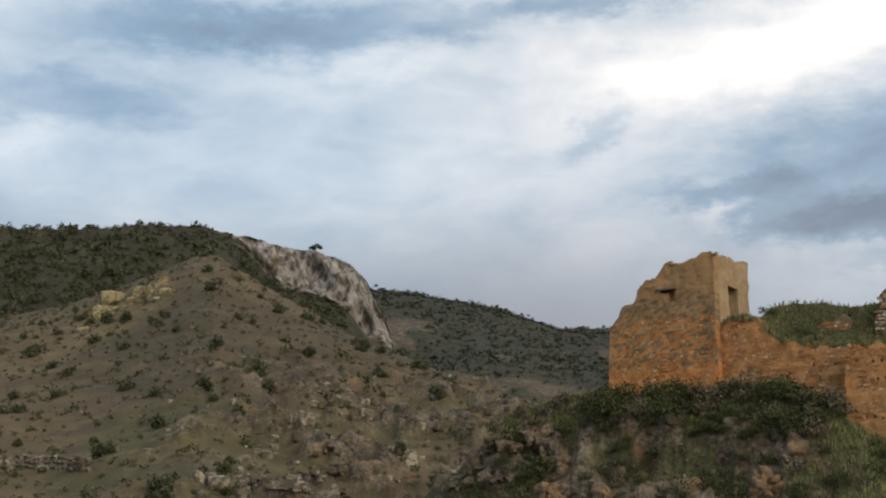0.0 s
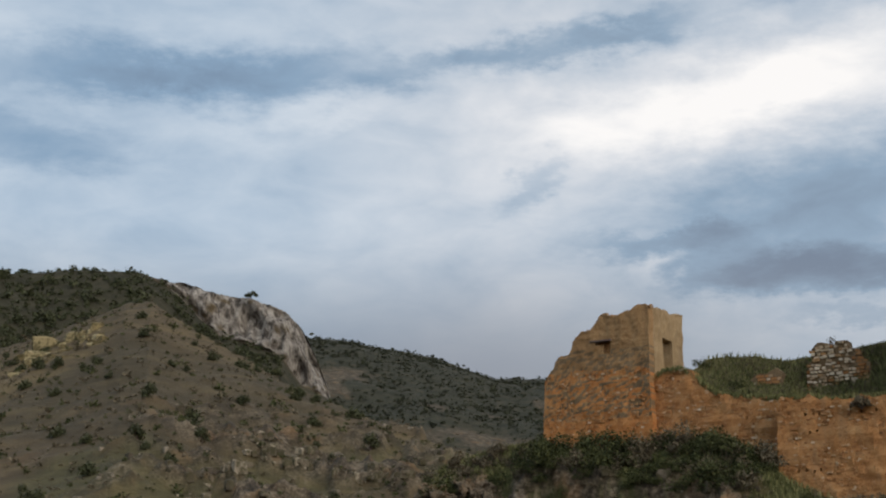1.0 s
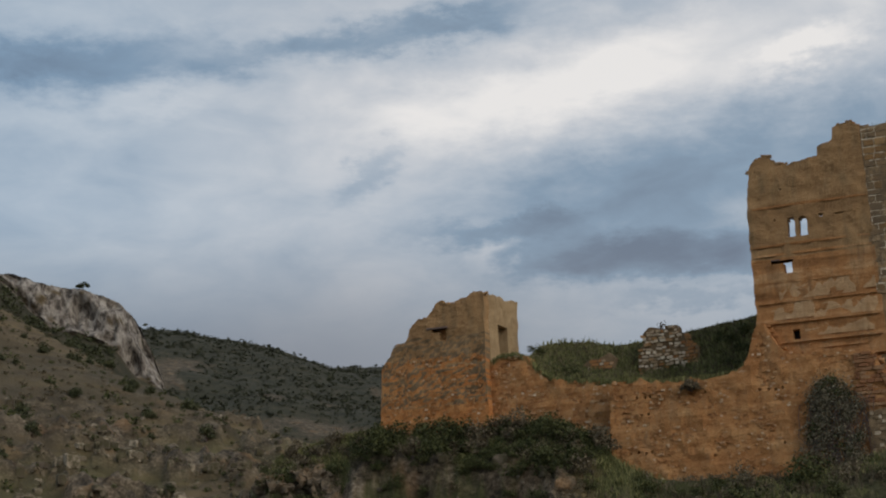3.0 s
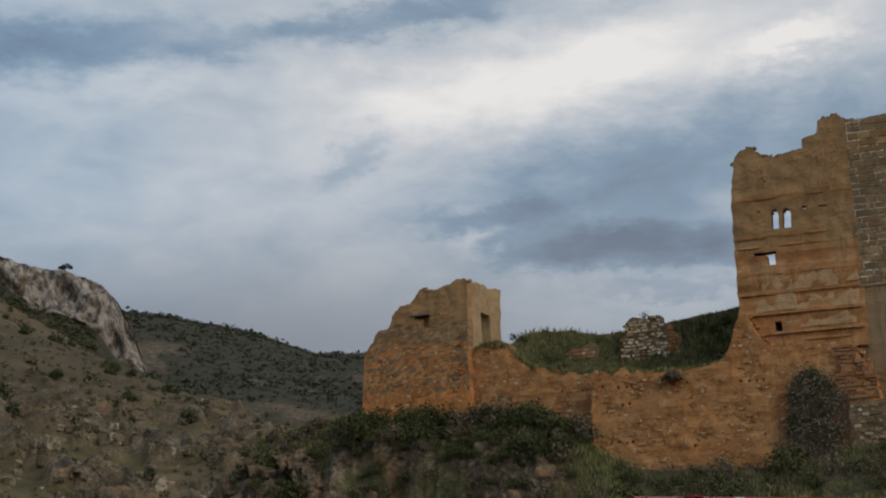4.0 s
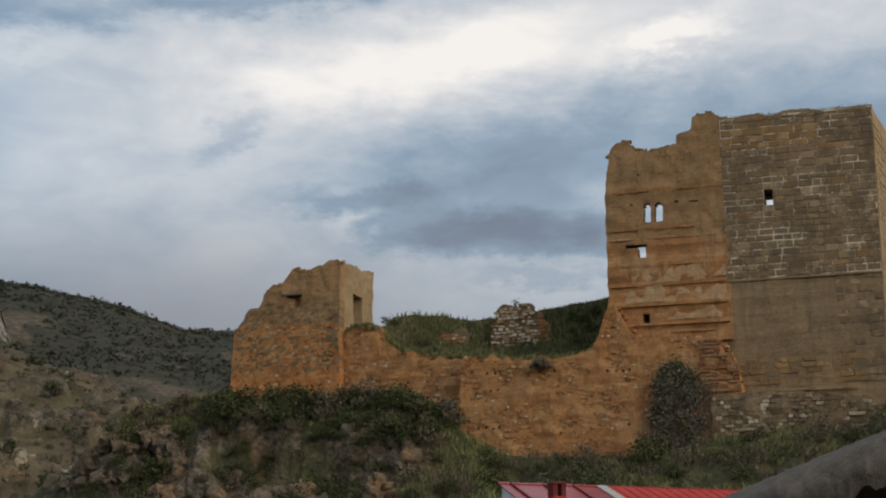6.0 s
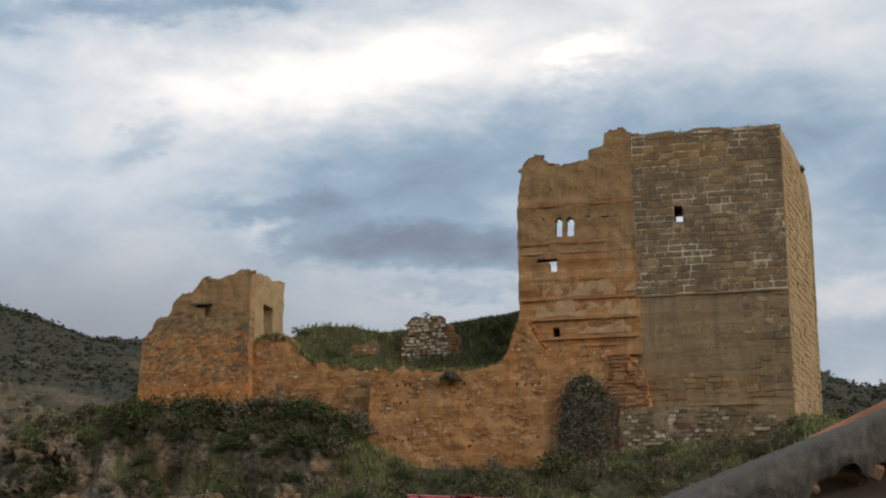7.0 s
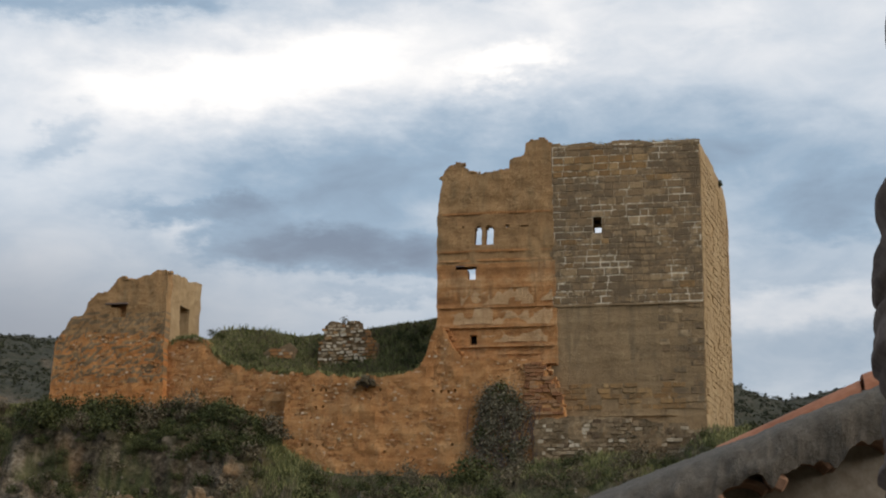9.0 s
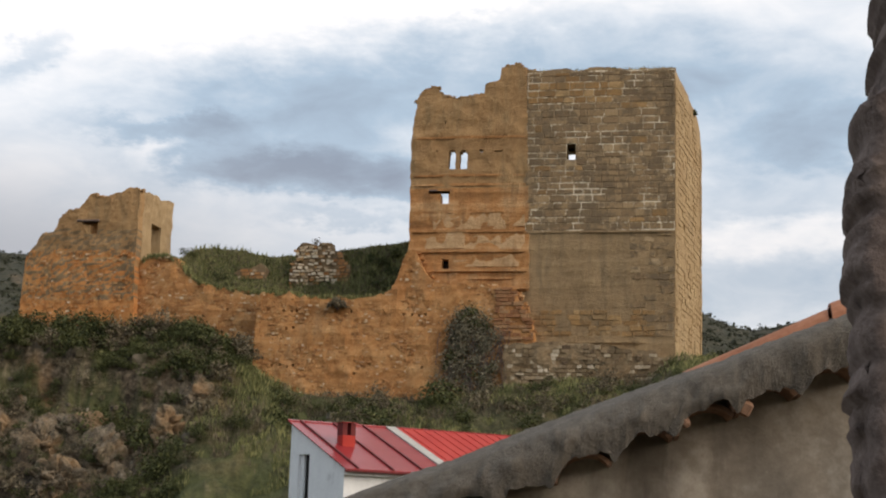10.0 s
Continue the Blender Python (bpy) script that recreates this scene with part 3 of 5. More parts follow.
KEEP = castle_thing("keep_tower", "tall square stone keep with bonded courses over grey render", "tower")
KEEP_TOP = [(0, 36.3), (1.2, 36.15), (2.6, 36.3), (4, 36.15), (5.2, 36.35), (6.6, 36.2), (8, 36.1), (9.5, 36.2), (11, 36.1)]
SLIT = (8.1, 8.6, 15.7, 17.2)
SLOT = (3.15, 3.8, 29.3, 30.5)
wall("front_wall", KEEP_RENDER, 0.0, 11.0, 11.0, KEEP_TOP, 0.0, 1.4, [SLOT], parent=KEEP, rough=0.05, seed=1, ragged=0.08)
wall("string_course", KEEP_RENDER, 0.3, 10.9, 23.86, [(0.3, 24.02), (5, 24.0), (10.9, 23.98)], -0.11, -0.005, parent=KEEP, rough=0.06, seed=15, label="jutting ledge under the courses")
wall("back_wall", KEEP_RENDER, 0.3, 12.5, 11.0, [(0.3, 35.6), (11.5, 34.4), (12.5, 33.1)], 11.2, 12.2, [(1.4, 3.3, 31.4, 33.0)], parent=KEEP, rough=0.05, seed=2, cell=0.8)
# right-hand face: paler plaster that also carries its light in the colour
wall("side_wall", LIT_SIDE_RENDER, 0.06, 12.2, 11.0, [(0.06, 36.05), (2, 35.8), (5, 35.7), (8, 35.4), (10, 35.1), (11.4, 34.4), (12.2, 33.2)], 11.0, 9.8, [SLIT], parent=KEEP, rough=-0.05, seed=3, along="d", cell=0.6, skew=0.128)
wall("side_wall", KEEP_RENDER, 1.4, 11.2, 11.0, [(1.4, 36.0), (11.2, 35.5)], 0.0, 1.1, parent=KEEP, rough=0.05, seed=4, along="d", cell=0.8)
# unseen slab added under the top to keep sky light out of the keep
part("vault", box_mesh(0.9, 10.2, 1.2, 11.3, 34.2, 34.7), KEEP_RENDER, KEEP)

PALACE_TOP = [(-8.4, 34.0), (-8.1, 34.6), (-7.6, 35.0), (-7.15, 35.25), (-6.6, 35.1), (-6.25, 34.75), (-6.05, 34.45), (-4.8, 34.3), (-3.4, 34.55), (-3.05, 34.7), (-3.0, 35.4), (-2.6, 35.3), (-1.9, 35.6), (-1.8, 36.5), (-1.3, 36.75), (-0.5, 36.8), (-0.2, 36.5), (0.1, 36.35)]
PALACE = castle_thing("palace_wall", "ruined high ochre wall of rammed earth with twin windows", "ruined wall")


def palace_lean(s, z):
    left = float(np.clip(-(s + 6.4) / 2.0, 0, 1))
    right = float(np.clip(1 + s / 2.0, 0, 1))
    return left * (0.32 * float(np.clip((z - 31) / 4, 0, 1)) + 0.10 * float(fbm(z, 3.0, 0, 0.9, 3))) + right * (0.032 * max(36.0 - z, 0) + 0.06 * float(fbm(z, 9.0, 0, 0.7, 3)))


wall("upper_wall", BROWN_EARTH, -8.4, 0.1, 30.22, PALACE_TOP, -0.075, 0.70, [(-6.0, -5.86, 32.3, 32.45)], parent=PALACE, rough=0.09, seed=5, cell=0.25, lean=palace_lean, ragged=0.18, label="browner weathered upper lifts")
wall("lower_wall", EARTH, -8.4, 0.1, 19.6, [(-8.4, 27.3), (0.1, 27.3)], -0.10, 0.76, [(-6.1, -5.5, 26.1, 26.85), (-7.0, -5.4, 26.85, 27.08), (-5.85, -5.35, 21.25, 21.95)],
     parent=PALACE, rough=0.09, seed=5, cell=0.3, lean=palace_lean)
wall("middle_wall", BROWN_EARTH, -8.4, 0.1, 27.3, [(-8.4, 30.9), (-6.5, 30.5), (-3.5, 30.6), (-2.5, 31.0), (-1.5, 31.2), (-1.0, 32.6), (-0.4, 33.2), (0.1, 33.0)], -0.10, 0.76,
     [(-5.62, -5.06, 28.75, 30.05), (-5.5, -5.16, 30.05, 30.2), (-4.8, -4.18, 28.75, 30.05), (-4.66, -4.32, 30.05, 30.2),
      (-2.2, -1.6, 30.0, 30.12), (-3.2, -3.05, 30.0, 30.14)], parent=PALACE, rough=0.09, seed=5, cell=0.3, lean=palace_lean, ragged=0.7)
# backing that hides the sky; its near-black paints the hole's shade
part("blocking", box_mesh(-5.95, -5.25, 0.45, 0.74, 21.1, 22.1), DARK, PALACE, "blocked opening with its shade painted near-black")
# lift lines of the rammed earth: ledges where one lift steps back over the next
for s0, s1, z, proud in ((-8.0, 0.5, 19.85, 0.30), (-7.4, 0.4, 21.15, 0.24), (-4.6, -0.6, 20.6, 0.12), (-8.0, 0.3, 22.6, 0.20), (-8.1, 0.2, 24.1, 0.13), (-8.1, 0.2, 25.55, 0.08), (-8.2, 0.2, 27.6, 0.06), (-8.2, 0.1, 28.3, 0.06), (-8.1, 0.1, 31.2, 0.05)):
    wall("lift_ledge", EARTH, s0, s1, z - 0.14, [(s0, z - 0.04), (s0 + 0.4, z), ((s0 + s1) / 2, z + 0.06), (s1 - 0.4, z), (s1, z - 0.05)], -0.08 - proud, -0.06, parent=PALACE, rough=0.05, seed=z, cell=0.25)
# paler skins of lime left on the lower lifts
for s0, s1, base, z in ((-8.0, -4.2, 22.75, 23.9), (-4.4, 0.2, 22.7, 23.8), (-6.6, -1.2, 24.2, 25.3), (-3.4, 0.2, 24.4, 25.5), (-5.0, -0.2, 21.4, 22.2)):
    wall("lime_skin", LIME_SKIN, s0, s1, base, [(s0, z - 0.3), (s0 + 0.8, z), ((s0 + s1) / 2, z - 0.2), (s1 - 0.6, z + 0.1), (s1, z - 0.3)], -0.115, -0.02, parent=PALACE, rough=0.07, seed=s0 * 3, cell=0.25, ragged=0.4, label="pale skin of old lime")
# the thin post between the twin lights, and the broken timber lintel below
wall("window_post", EARTH, -5.04, -4.82, 28.75, [(-5.04, 30.1), (-4.82, 30.1)], -0.02, 0.25, parent=PALACE, rough=0.02, seed=2.5, cell=0.2, label="slim stone post between twin lights")
part("lintel", box_mesh(-7.0, -5.35, -0.14, 0.5, 27.08, 27.2, 0.02), ROUGHCAST, PALACE, "weathered dark timber lintel")

CURTAIN = castle_thing("curtain_wall", "battered curtain wall of orange rubble masonry", "ruined wall")
PUTLOGS = [(s, s + 0.17, z, z + 0.2) for s, z in ((-8.5, 17.65), (-7.9, 17.6), (-7.4, 17.6), (-6.9, 17.65), (-17.5, 17.9), (-16.9, 17.9), (-16.5, 17.9), (-13.5, 17.85), (-12.4, 17.85), (-17.2, 16.6), (-16.7, 16.65), (-18.2, 13.9), (-17.6, 13.95), (-17.0, 13.8), (-16.6, 13.9), (-12.0, 13.3), (-7.0, 13.8))]
CURTAIN_TOP = [(-19.5, 19.3), (-19, 19.35), (-17, 19.25), (-15.5, 18.9), (-14, 19.0), (-12, 18.9), (-9.9, 19.1), (-9.4, 19.7), (-8.9, 20.9), (-8.4, 22.0), (-8.1, 22.4), (-7.6, 22.3), (-6.9, 20.9), (-6, 20.1), (-3, 20.0), (-0.4, 19.7), (0.3, 18.6), (0.9, 17.2), (1.2, 15.6)]
wall("long_wall", RUBBLE_BED, -19.5, 1.2, 9.5, CURTAIN_TOP, -1.0, 1.6, PUTLOGS, parent=CURTAIN, rough=0.14, seed=6, cell=0.4, ragged=0.3)
PLINTH_TOP = [(-1.0, 15.7), (2.5, 15.8), (6, 15.6), (9, 15.2), (11.3, 14.6)]
wall("plinth", GREY_BED, -1.0, 11.3, 9.5, PLINTH_TOP, -1.25, -0.02, parent=CURTAIN, rough=0.16, seed=7, ragged=0.3)

RAMPART = castle_thing("rampart_wall", "collapsing rubble rampart wall topped with grass", "ruined wall")
RAMPART_TOP = [(-29.6, 21.9), (-28.8, 22.4), (-27.5, 22.5), (-26.5, 22.0), (-25.6, 21.0), (-24.3, 20.2), (-22.5, 19.9), (-21, 19.8), (-19.4, 19.5)]
wall("face_wall", RUBBLE_BED, -29.6, -19.4, 13.0, RAMPART_TOP, 0.8, 2.2, [(-27.1, -26.95, 18.8, 19.0), (-25.8, -25.65, 18.6, 18.8), (-22.4, -22.25, 18.3, 18.5)], parent=RAMPART, rough=0.16, seed=8, ragged=0.35)

TURRET_TOP = [(-38.7, 19.0), (-38.5, 22.5), (-38.3, 22.6), (-38.0, 23.2), (-37.8, 23.3), (-37.4, 24.2), (-36.5, 24.35), (-36.2, 24.8), (-36.05, 25.5), (-35.2, 26.1), (-34.5, 26.2), (-33.75, 27.15), (-33.4, 27.35), (-33.1, 27.15), (-32, 27.2), (-31.2, 27.45), (-30.2, 27.75), (-29.75, 27.8), (-29.5, 27.6)]
TURRET = castle_thing("ruined_turret", "broken corner turret with a doorway high in its side", "ruined tower")
TURRET_NICHE = [(-33.5, -32.9, 24.15, 25.1), (-34.1, -33.5, 24.85, 25.1)]


def turret_lean(s, z):
    return float(np.clip(-(s + 36) / 2, 0, 1)) * 0.10 * float(fbm(z, 1.0, 0, 1.0, 3)) + 0.04 * max(0, 22 - z) * float(np.clip((s + 32) / 2, 0, 1))


def turret_zone(name, mat, base, top, label):
    wall(name, mat, -38.7, -29.6, base, [(s, min(z, top + 0.12 * math.sin(s * 1.9))) for s, z in TURRET_TOP], 0.0, 0.95, TURRET_NICHE, parent=TURRET, rough=0.12, seed=9, ragged=0.22 if top > 40 else 0.06, cell=0.28, lean=turret_lean, label=label)


turret_zone("lower_wall", TURRET_EARTH, 13.0, 22.95, "orange rubble face")
turret_zone("render_band", TURRET_BAND, 22.7, 24.5, "brown band of old lime render")
turret_zone("upper_wall", BROWN_EARTH, 24.2, 99.0, "browner broken top")
# right-hand face in the brightened side render
wall("side_wall", LIT_SIDE_RENDER, 0.96, 7.3, 13.0, [(0.96, 27.65), (2, 27.75), (3.2, 27.9), (5.0, 27.95), (6.2, 28.15), (7.3, 28.25)], -29.6, -30.5, [(2.9, 4.9, 23.0, 25.6)], parent=TURRET, rough=-0.08, seed=10, along="d", ragged=0.2)
wall("back_wall", EARTH, -36, -30.5, 13.0, [(-36, 20), (-33, 24.5), (-31.5, 26.5), (-30.5, 27.6)], 6.4, 7.3, parent=TURRET, rough=0.1, seed=11)
part("blocking", box_mesh(-34.2, -32.8, 0.5, 0.93, 24.0, 25.2), RUBBLE_BED, TURRET, "blocked niche")
part("lintel", box_mesh(-34.5, -32.7, -0.18, 0.5, 25.1, 25.25, 0.02), ROUGHCAST, TURRET, "jutting dark timber lintel")
RUIN = castle_thing("rubble_stump", "stump of a pale rubble wall on the grassy rampart", "ruined wall")
STUMP_TOP = [(-19.2, 22.2), (-19.0, 22.9), (-18.95, 23.2), (-18.76, 23.3), (-18.7, 24.25), (-18.2, 24.6), (-16.9, 24.5), (-16.85, 24.75), (-15.9, 24.5), (-15.85, 24.0), (-15.1, 23.95), (-15.0, 23.3), (-14.3, 22.8)]
wall("stump_wall", GREY_BED, -19.2, -14.3, 20.2, STUMP_TOP, 6.0, 7.2, parent=RUIN, rough=0.10, seed=12, ragged=0.3)


# ---- stones set in the walls ----
rng = np.random.default_rng(7)


def block_mesh(kind):
    """One dressed block a metre long, high and deep, with knocked corners; its front is at y = 0."""
    c = np.random.default_rng(40 + kind).uniform(0.015, 0.06, 8)
    v = [(0, 1, 0), (1, 1, 0), (1, 1, 1), (0, 1, 1),
         (c[0], 0, c[1] * 1.6), (1 - c[2], 0, c[3] * 1.6), (1 - c[4], 0, 1 - c[5] * 1.6), (c[6], 0, 1 - c[7] * 1.6)]
    f = [(0, 1, 5, 4), (1, 2, 6, 5), (2, 3, 7, 6), (3, 0, 4, 7), (4, 5, 6, 7)]
    return v, f


def block_data(name, mat, kind):
    me = bpy.data.meshes.new(name)
    me.from_pydata(*(lambda v, f: (v, [], f))(*block_mesh(kind)))
    me.materials.append(mat)
    return me


def courses(s0, s1, z0, z1, high, long, skip=()):
    """Places of blocks in courses: s, z, length, height."""
    z = z0
    while z < z1 - 0.15:
        h = min(high * rng.uniform(0.8, 1.2), z1 - z)
        s = s0 - rng.uniform(0, long * 0.7)
        while s < s1:
            w = long * rng.uniform(0.55, 1.5)
            a, b = max(s, s0), min(s + w, s1)
            cut = [k for k in skip if a < k[1] and b > k[0] and z < k[3] and z + h > k[2]]
            for left, right in (((a, cut[0][0]), (cut[0][1], b)) if cut else ((a, b),)):
                if right - left > 0.12:
                    yield left, z, right - left, h
            s += w
        z += h


wall("mortar_bed", JOINT, 0.2, 10.96, 24.0, [(0.2, 36.0), (5.0, 36.05), (10.96, 36.0)], -0.06, -0.005, [SLOT], parent=KEEP, rough=0.0, label="pale lime joints between the courses")
BLOCKS = [block_data("block", ASHLAR, k) for k in range(6)]
OCHRES = [block_data("block", OCHRE_ASHLAR, k) for k in range(6)]
for n, (s, z, w, h) in enumerate(courses(0.22, 10.98, 24.05, 35.95, 0.50, 0.86, [SLOT])):
    proud = rng.uniform(0.008, 0.045)
    # joints are raked wide low down and along a few courses, and all but closed elsewhere
    wide = 0.012 + 0.038 * float(np.clip(0.42 + 1.1 * fbm(s * 0.5, z, 4.0, 2.2, 3) + 0.5 * float(np.clip((28.2 - z) / 2, -0.3, 1)), 0, 1))
    js, jz = wide * rng.uniform(0.15, 0.8), wide * rng.uniform(0.5, 1.2)
    warm = 33.2 < z < 35.2 and s < 6.4 and rng.random() < 0.7 or rng.random() < 0.05
    ob = new("block", (OCHRES if warm else BLOCKS)[n % 6])
    ob.parent = KEEP
    ob.location, ob.scale = (s + js, -0.06 - proud, z + jz), (w - 2 * js, proud + 0.02, h - 2 * jz)


for n, (z, h) in enumerate(((30.52, 0.42), (28.80, 0.46))):
    ob = new("block", BLOCKS[n])
    ob.parent = KEEP
    ob.location, ob.scale = (3.0, -0.085, z), (0.95, 0.045, h)


def set_stones(name, mat, parent, places, face, depth, seed, label="", along="s", skew=0.0):
    """Many small stones bedded in one wall face, joined."""
    r = np.random.default_rng(seed)
    verts, faces = [], []
    for s, z, w, h in places:
        v, f = block_mesh(r.integers(0, 99))
        v = np.array(v) + r.uniform(-0.09, 0.09, (8, 3)) * (1, 0.4, 1)
        proud = depth * r.uniform(0.3, 1.0)
        v = v * (w * 0.94, proud + 0.12, h * 0.9) + (s, face - proud, z)
        if along == "d":
            v = np.stack([2 * face - v[:, 1] + skew * v[:, 0], v[:, 0], v[:, 2]], 1)
        k = len(verts)
        verts.extend(v)
        faces.extend([tuple(i + k for i in q) for q in f])
    return tagged(mesh_object(name, verts, faces, mat, parent, label), kind="stuff")


def below(rows, places, drop=0.05, share=0.75, seed=0):
    r = np.random.default_rng(seed)
    for s, z, w, h in places:
        if z + h < np.interp(s + w / 2, [p[0] for p in rows], [p[1] for p in rows]) - drop and r.random() < share:
            yield s, z, w, h


clear_of_putlogs = [(a - 0.05, b + 0.05, c - 0.05, d + 0.05) for a, b, c, d in PUTLOGS]
set_stones("rubble_facing", RUBBLE, CURTAIN, below(CURTAIN_TOP, courses(-19.45, 1.1, 10.5, 22, 0.16, 0.22, clear_of_putlogs), 0.05, 0.30, 1), -1.02, 0.02, 1)
set_stones("broken_brickwork", RED_BRICK, CURTAIN, below(CURTAIN_TOP, courses(-1.7, 1.1, 15.9, 19.9, 0.27, 0.55), 0.02, 0.72, 17), -1.04, 0.16, 17, "broken courses of red brick")
set_stones("rubble_facing", GREY_RUBBLE, CURTAIN, below(PLINTH_TOP, courses(-0.9, 11.2, 10.5, 16, 0.26, 0.42), 0.05, 0.72, 2), -1.27, 0.10, 2)
set_stones("rubble_facing", RUBBLE, RAMPART, below(RAMPART_TOP, courses(-29.5, -19.5, 14.5, 22.4, 0.20, 0.28), 0.05, 0.60, 3), 0.80, 0.05, 3)
set_stones("rubble_facing", RUBBLE, TURRET, below([(-60, 99), (0, 99)], courses(-38.3, -29.7, 15.0, 22.8, 0.17, 0.21), 0, 0.28, 9), -0.02, 0.02, 4)
set_stones("quoin_facing", ASHLAR, KEEP, below([(0, 99), (20, 99)], courses(7.8, 10.98, 16.3, 24.0, 0.50, 0.95), 0, 0.55, 5), -0.02, 0.018, 5)
set_stones("ochre_patch", OCHRE_ASHLAR, KEEP, below([(0, 99), (20, 99)], courses(0.9, 9.6, 16.35, 18.3, 0.36, 0.8), 0, 0.75, 6), -0.03, 0.02, 6, "band of orange patching")
wall("foot_ledge", KEEP_RENDER, 1.6, 9.0, 15.85, [(1.6, 15.95), (5, 16.05), (9.0, 15.95)], -0.16, -0.005, parent=KEEP, rough=0.06, seed=16, label="worn ledge above the plinth")
set_stones("side_facing", LIT_SIDE_RENDER, KEEP, below([(0, 35.4), (9, 35.0), (12.2, 33.0)], courses(0.1, 12.1, 16.0, 35.8, 0.48, 0.9, [SLIT]), 0.1, 0.8, 7), 11.03, 0.025, 7, along="d", skew=0.128)


def rim_stones(name, parent, rows, depth0, depth1, size, seed, mat):
    """Loose stones along a broken wall top."""
    r = np.random.default_rng(seed)
    places = []
    length = rows[-1][0] - rows[0][0]
    for k in range(int(length / size * 1.5)):
        s = rows[0][0] + r.random() * length
        z = float(np.interp(s, [p[0] for p in rows], [p[1] for p in rows]))
        places.append((s, z - size * r.uniform(0.35, 0.75), size * r.uniform(0.6, 1.4), size * r.uniform(0.5, 0.9)))
    verts, faces = [], []
    for s, z, w, h in places:
        v, f = block_mesh(int(r.integers(0, 99)))
        d = r.uniform(depth0, depth1)
        v = (np.array(v) + r.uniform(-0.14, 0.14, (8, 3))) * (w, w, h) + (s, d, z)
        k = len(verts)
        verts.extend(v)
        faces.extend([tuple(i + k for i in q) for q in f] + [(k + 3, k + 2, k + 1, k)])
    return tagged(mesh_object(name, verts, faces, mat, parent), kind="stuff")


rim_stones("loose_stones", CURTAIN, CURTAIN_TOP, -1.1, 0.2, 0.26, 51, RUBBLE)
rim_stones("loose_stones", RAMPART, RAMPART_TOP, 0.7, 1.4, 0.28, 52, RUBBLE)
rim_stones("loose_stones", TURRET, TURRET_TOP, -0.05, 0.5, 0.24, 53, BROWN_EARTH)
rim_stones("loose_stones", PALACE, PALACE_TOP, -0.12, 0.4, 0.20, 54, BROWN_EARTH)
rim_stones("loose_stones", KEEP, KEEP_TOP[:-1], -0.03, 0.6, 0.30, 55, ASHLAR)
PALE_STONE = material("pale_rubble", stone_look([(0.0, (0.42, 0.30, 0.18)), (0.4, (0.66, 0.53, 0.37)), (1.0, (0.82, 0.72, 0.56))], (0.40, 0.26, 0.15), 0.3), 0.92)
BROWNS = [block_data("stone", RUBBLE, 30 + k) for k in range(5)]
PALES = [block_data("stone", PALE_STONE, 20 + k) for k in range(5)]
for n, (s, z, w, h) in enumerate(below(STUMP_TOP, courses(-19.15, -14.4, 20.9, 24.6, 0.25, 0.40), 0.0, 0.78, 8)):
    proud = rng.uniform(0.05, 0.17)
    ob = new("stone", (PALES if s < -15.7 and n % 5 else BROWNS)[n % 5])
    ob.parent = RUIN
    ob.location, ob.scale = (s + 0.03, 5.97 - proud, z + 0.03), (w * rng.uniform(0.6, 0.95), proud + 0.15, h * rng.uniform(0.55, 0.9))
    ob.rotation_euler = (rng.uniform(-0.15, 0.15), rng.uniform(-0.2, 0.2), rng.uniform(-0.2, 0.2))

# a few courses of an inner wall showing through the grass
REMNANT = castle_thing("wall_remnant", "low remnant of reddish masonry sunk in grass", "ruined wall")
REMNANT_TOP = [(-23.4, 22.0), (-22.9, 22.35), (-22.0, 22.45), (-21.2, 22.75), (-20.8, 22.5)]
wall("remnant_wall", GREY_BED, -23.4, -20.8, 20.6, REMNANT_TOP, 5.0, 5.8, parent=REMNANT, rough=0.08, seed=21, ragged=0.2)
for n, (s, z, w, h) in enumerate(below(REMNANT_TOP, courses(-23.3, -20.9, 21.5, 23.0, 0.26, 0.5), 0.0, 0.8, 18)):
    ob = new("stone", (PALES if n % 5 == 0 else BROWNS)[n % 5])
    ob.parent = REMNANT
    ob.location, ob.scale = (s + 0.03, 4.93, z + 0.03), (w * 0.9, 0.2, h * 0.82)


# ---- plants ----
def leaf_mesh(name, centres, normals_out, size, mat, seed, parent=None, label="", long=1.0):
    """One mesh of many small leaves, each a bent diamond of two triangles, at the given centres."""
    r = np.random.default_rng(seed)
    n = len(centres)
    c = r.normal(size=(n, 3)) * 0.6 + normals_out
    c /= np.linalg.norm(c, axis=1, keepdims=True)
    a = np.cross(c, r.normal(size=(n, 3)))
    a /= np.linalg.norm(a, axis=1, keepdims=True)
    b = np.cross(c, a)
    size = (np.asarray(size) * r.uniform(0.6, 1.4, n))[:, None]
    v = np.stack([centres - a * size * long, centres + b * size * 0.6 + c * size * 0.2, centres + a * size * long, centres - b * size * 0.6 + c * size * 0.2], 1).reshape(-1, 3)
    return quad_mesh(name, v, mat, parent, label)


def quad_mesh(name, v, mat, parent=None, label=""):
    n = len(v) // 4
    me = bpy.data.meshes.new(name)
    me.vertices.add(len(v))
    me.vertices.foreach_set("co", np.ascontiguousarray(v, dtype=np.float32).ravel())
    me.loops.add(len(v))
    me.loops.foreach_set("vertex_index", np.arange(len(v), dtype=np.int32))
    me.polygons.add(n)
    me.polygons.foreach_set("loop_start", np.arange(0, len(v), 4, dtype=np.int32))
    me.update(calc_edges=True)
    me.materials.append(mat)
    ob = new(name, me)
    ob.parent = parent
    return tagged(ob, label) if label else ob


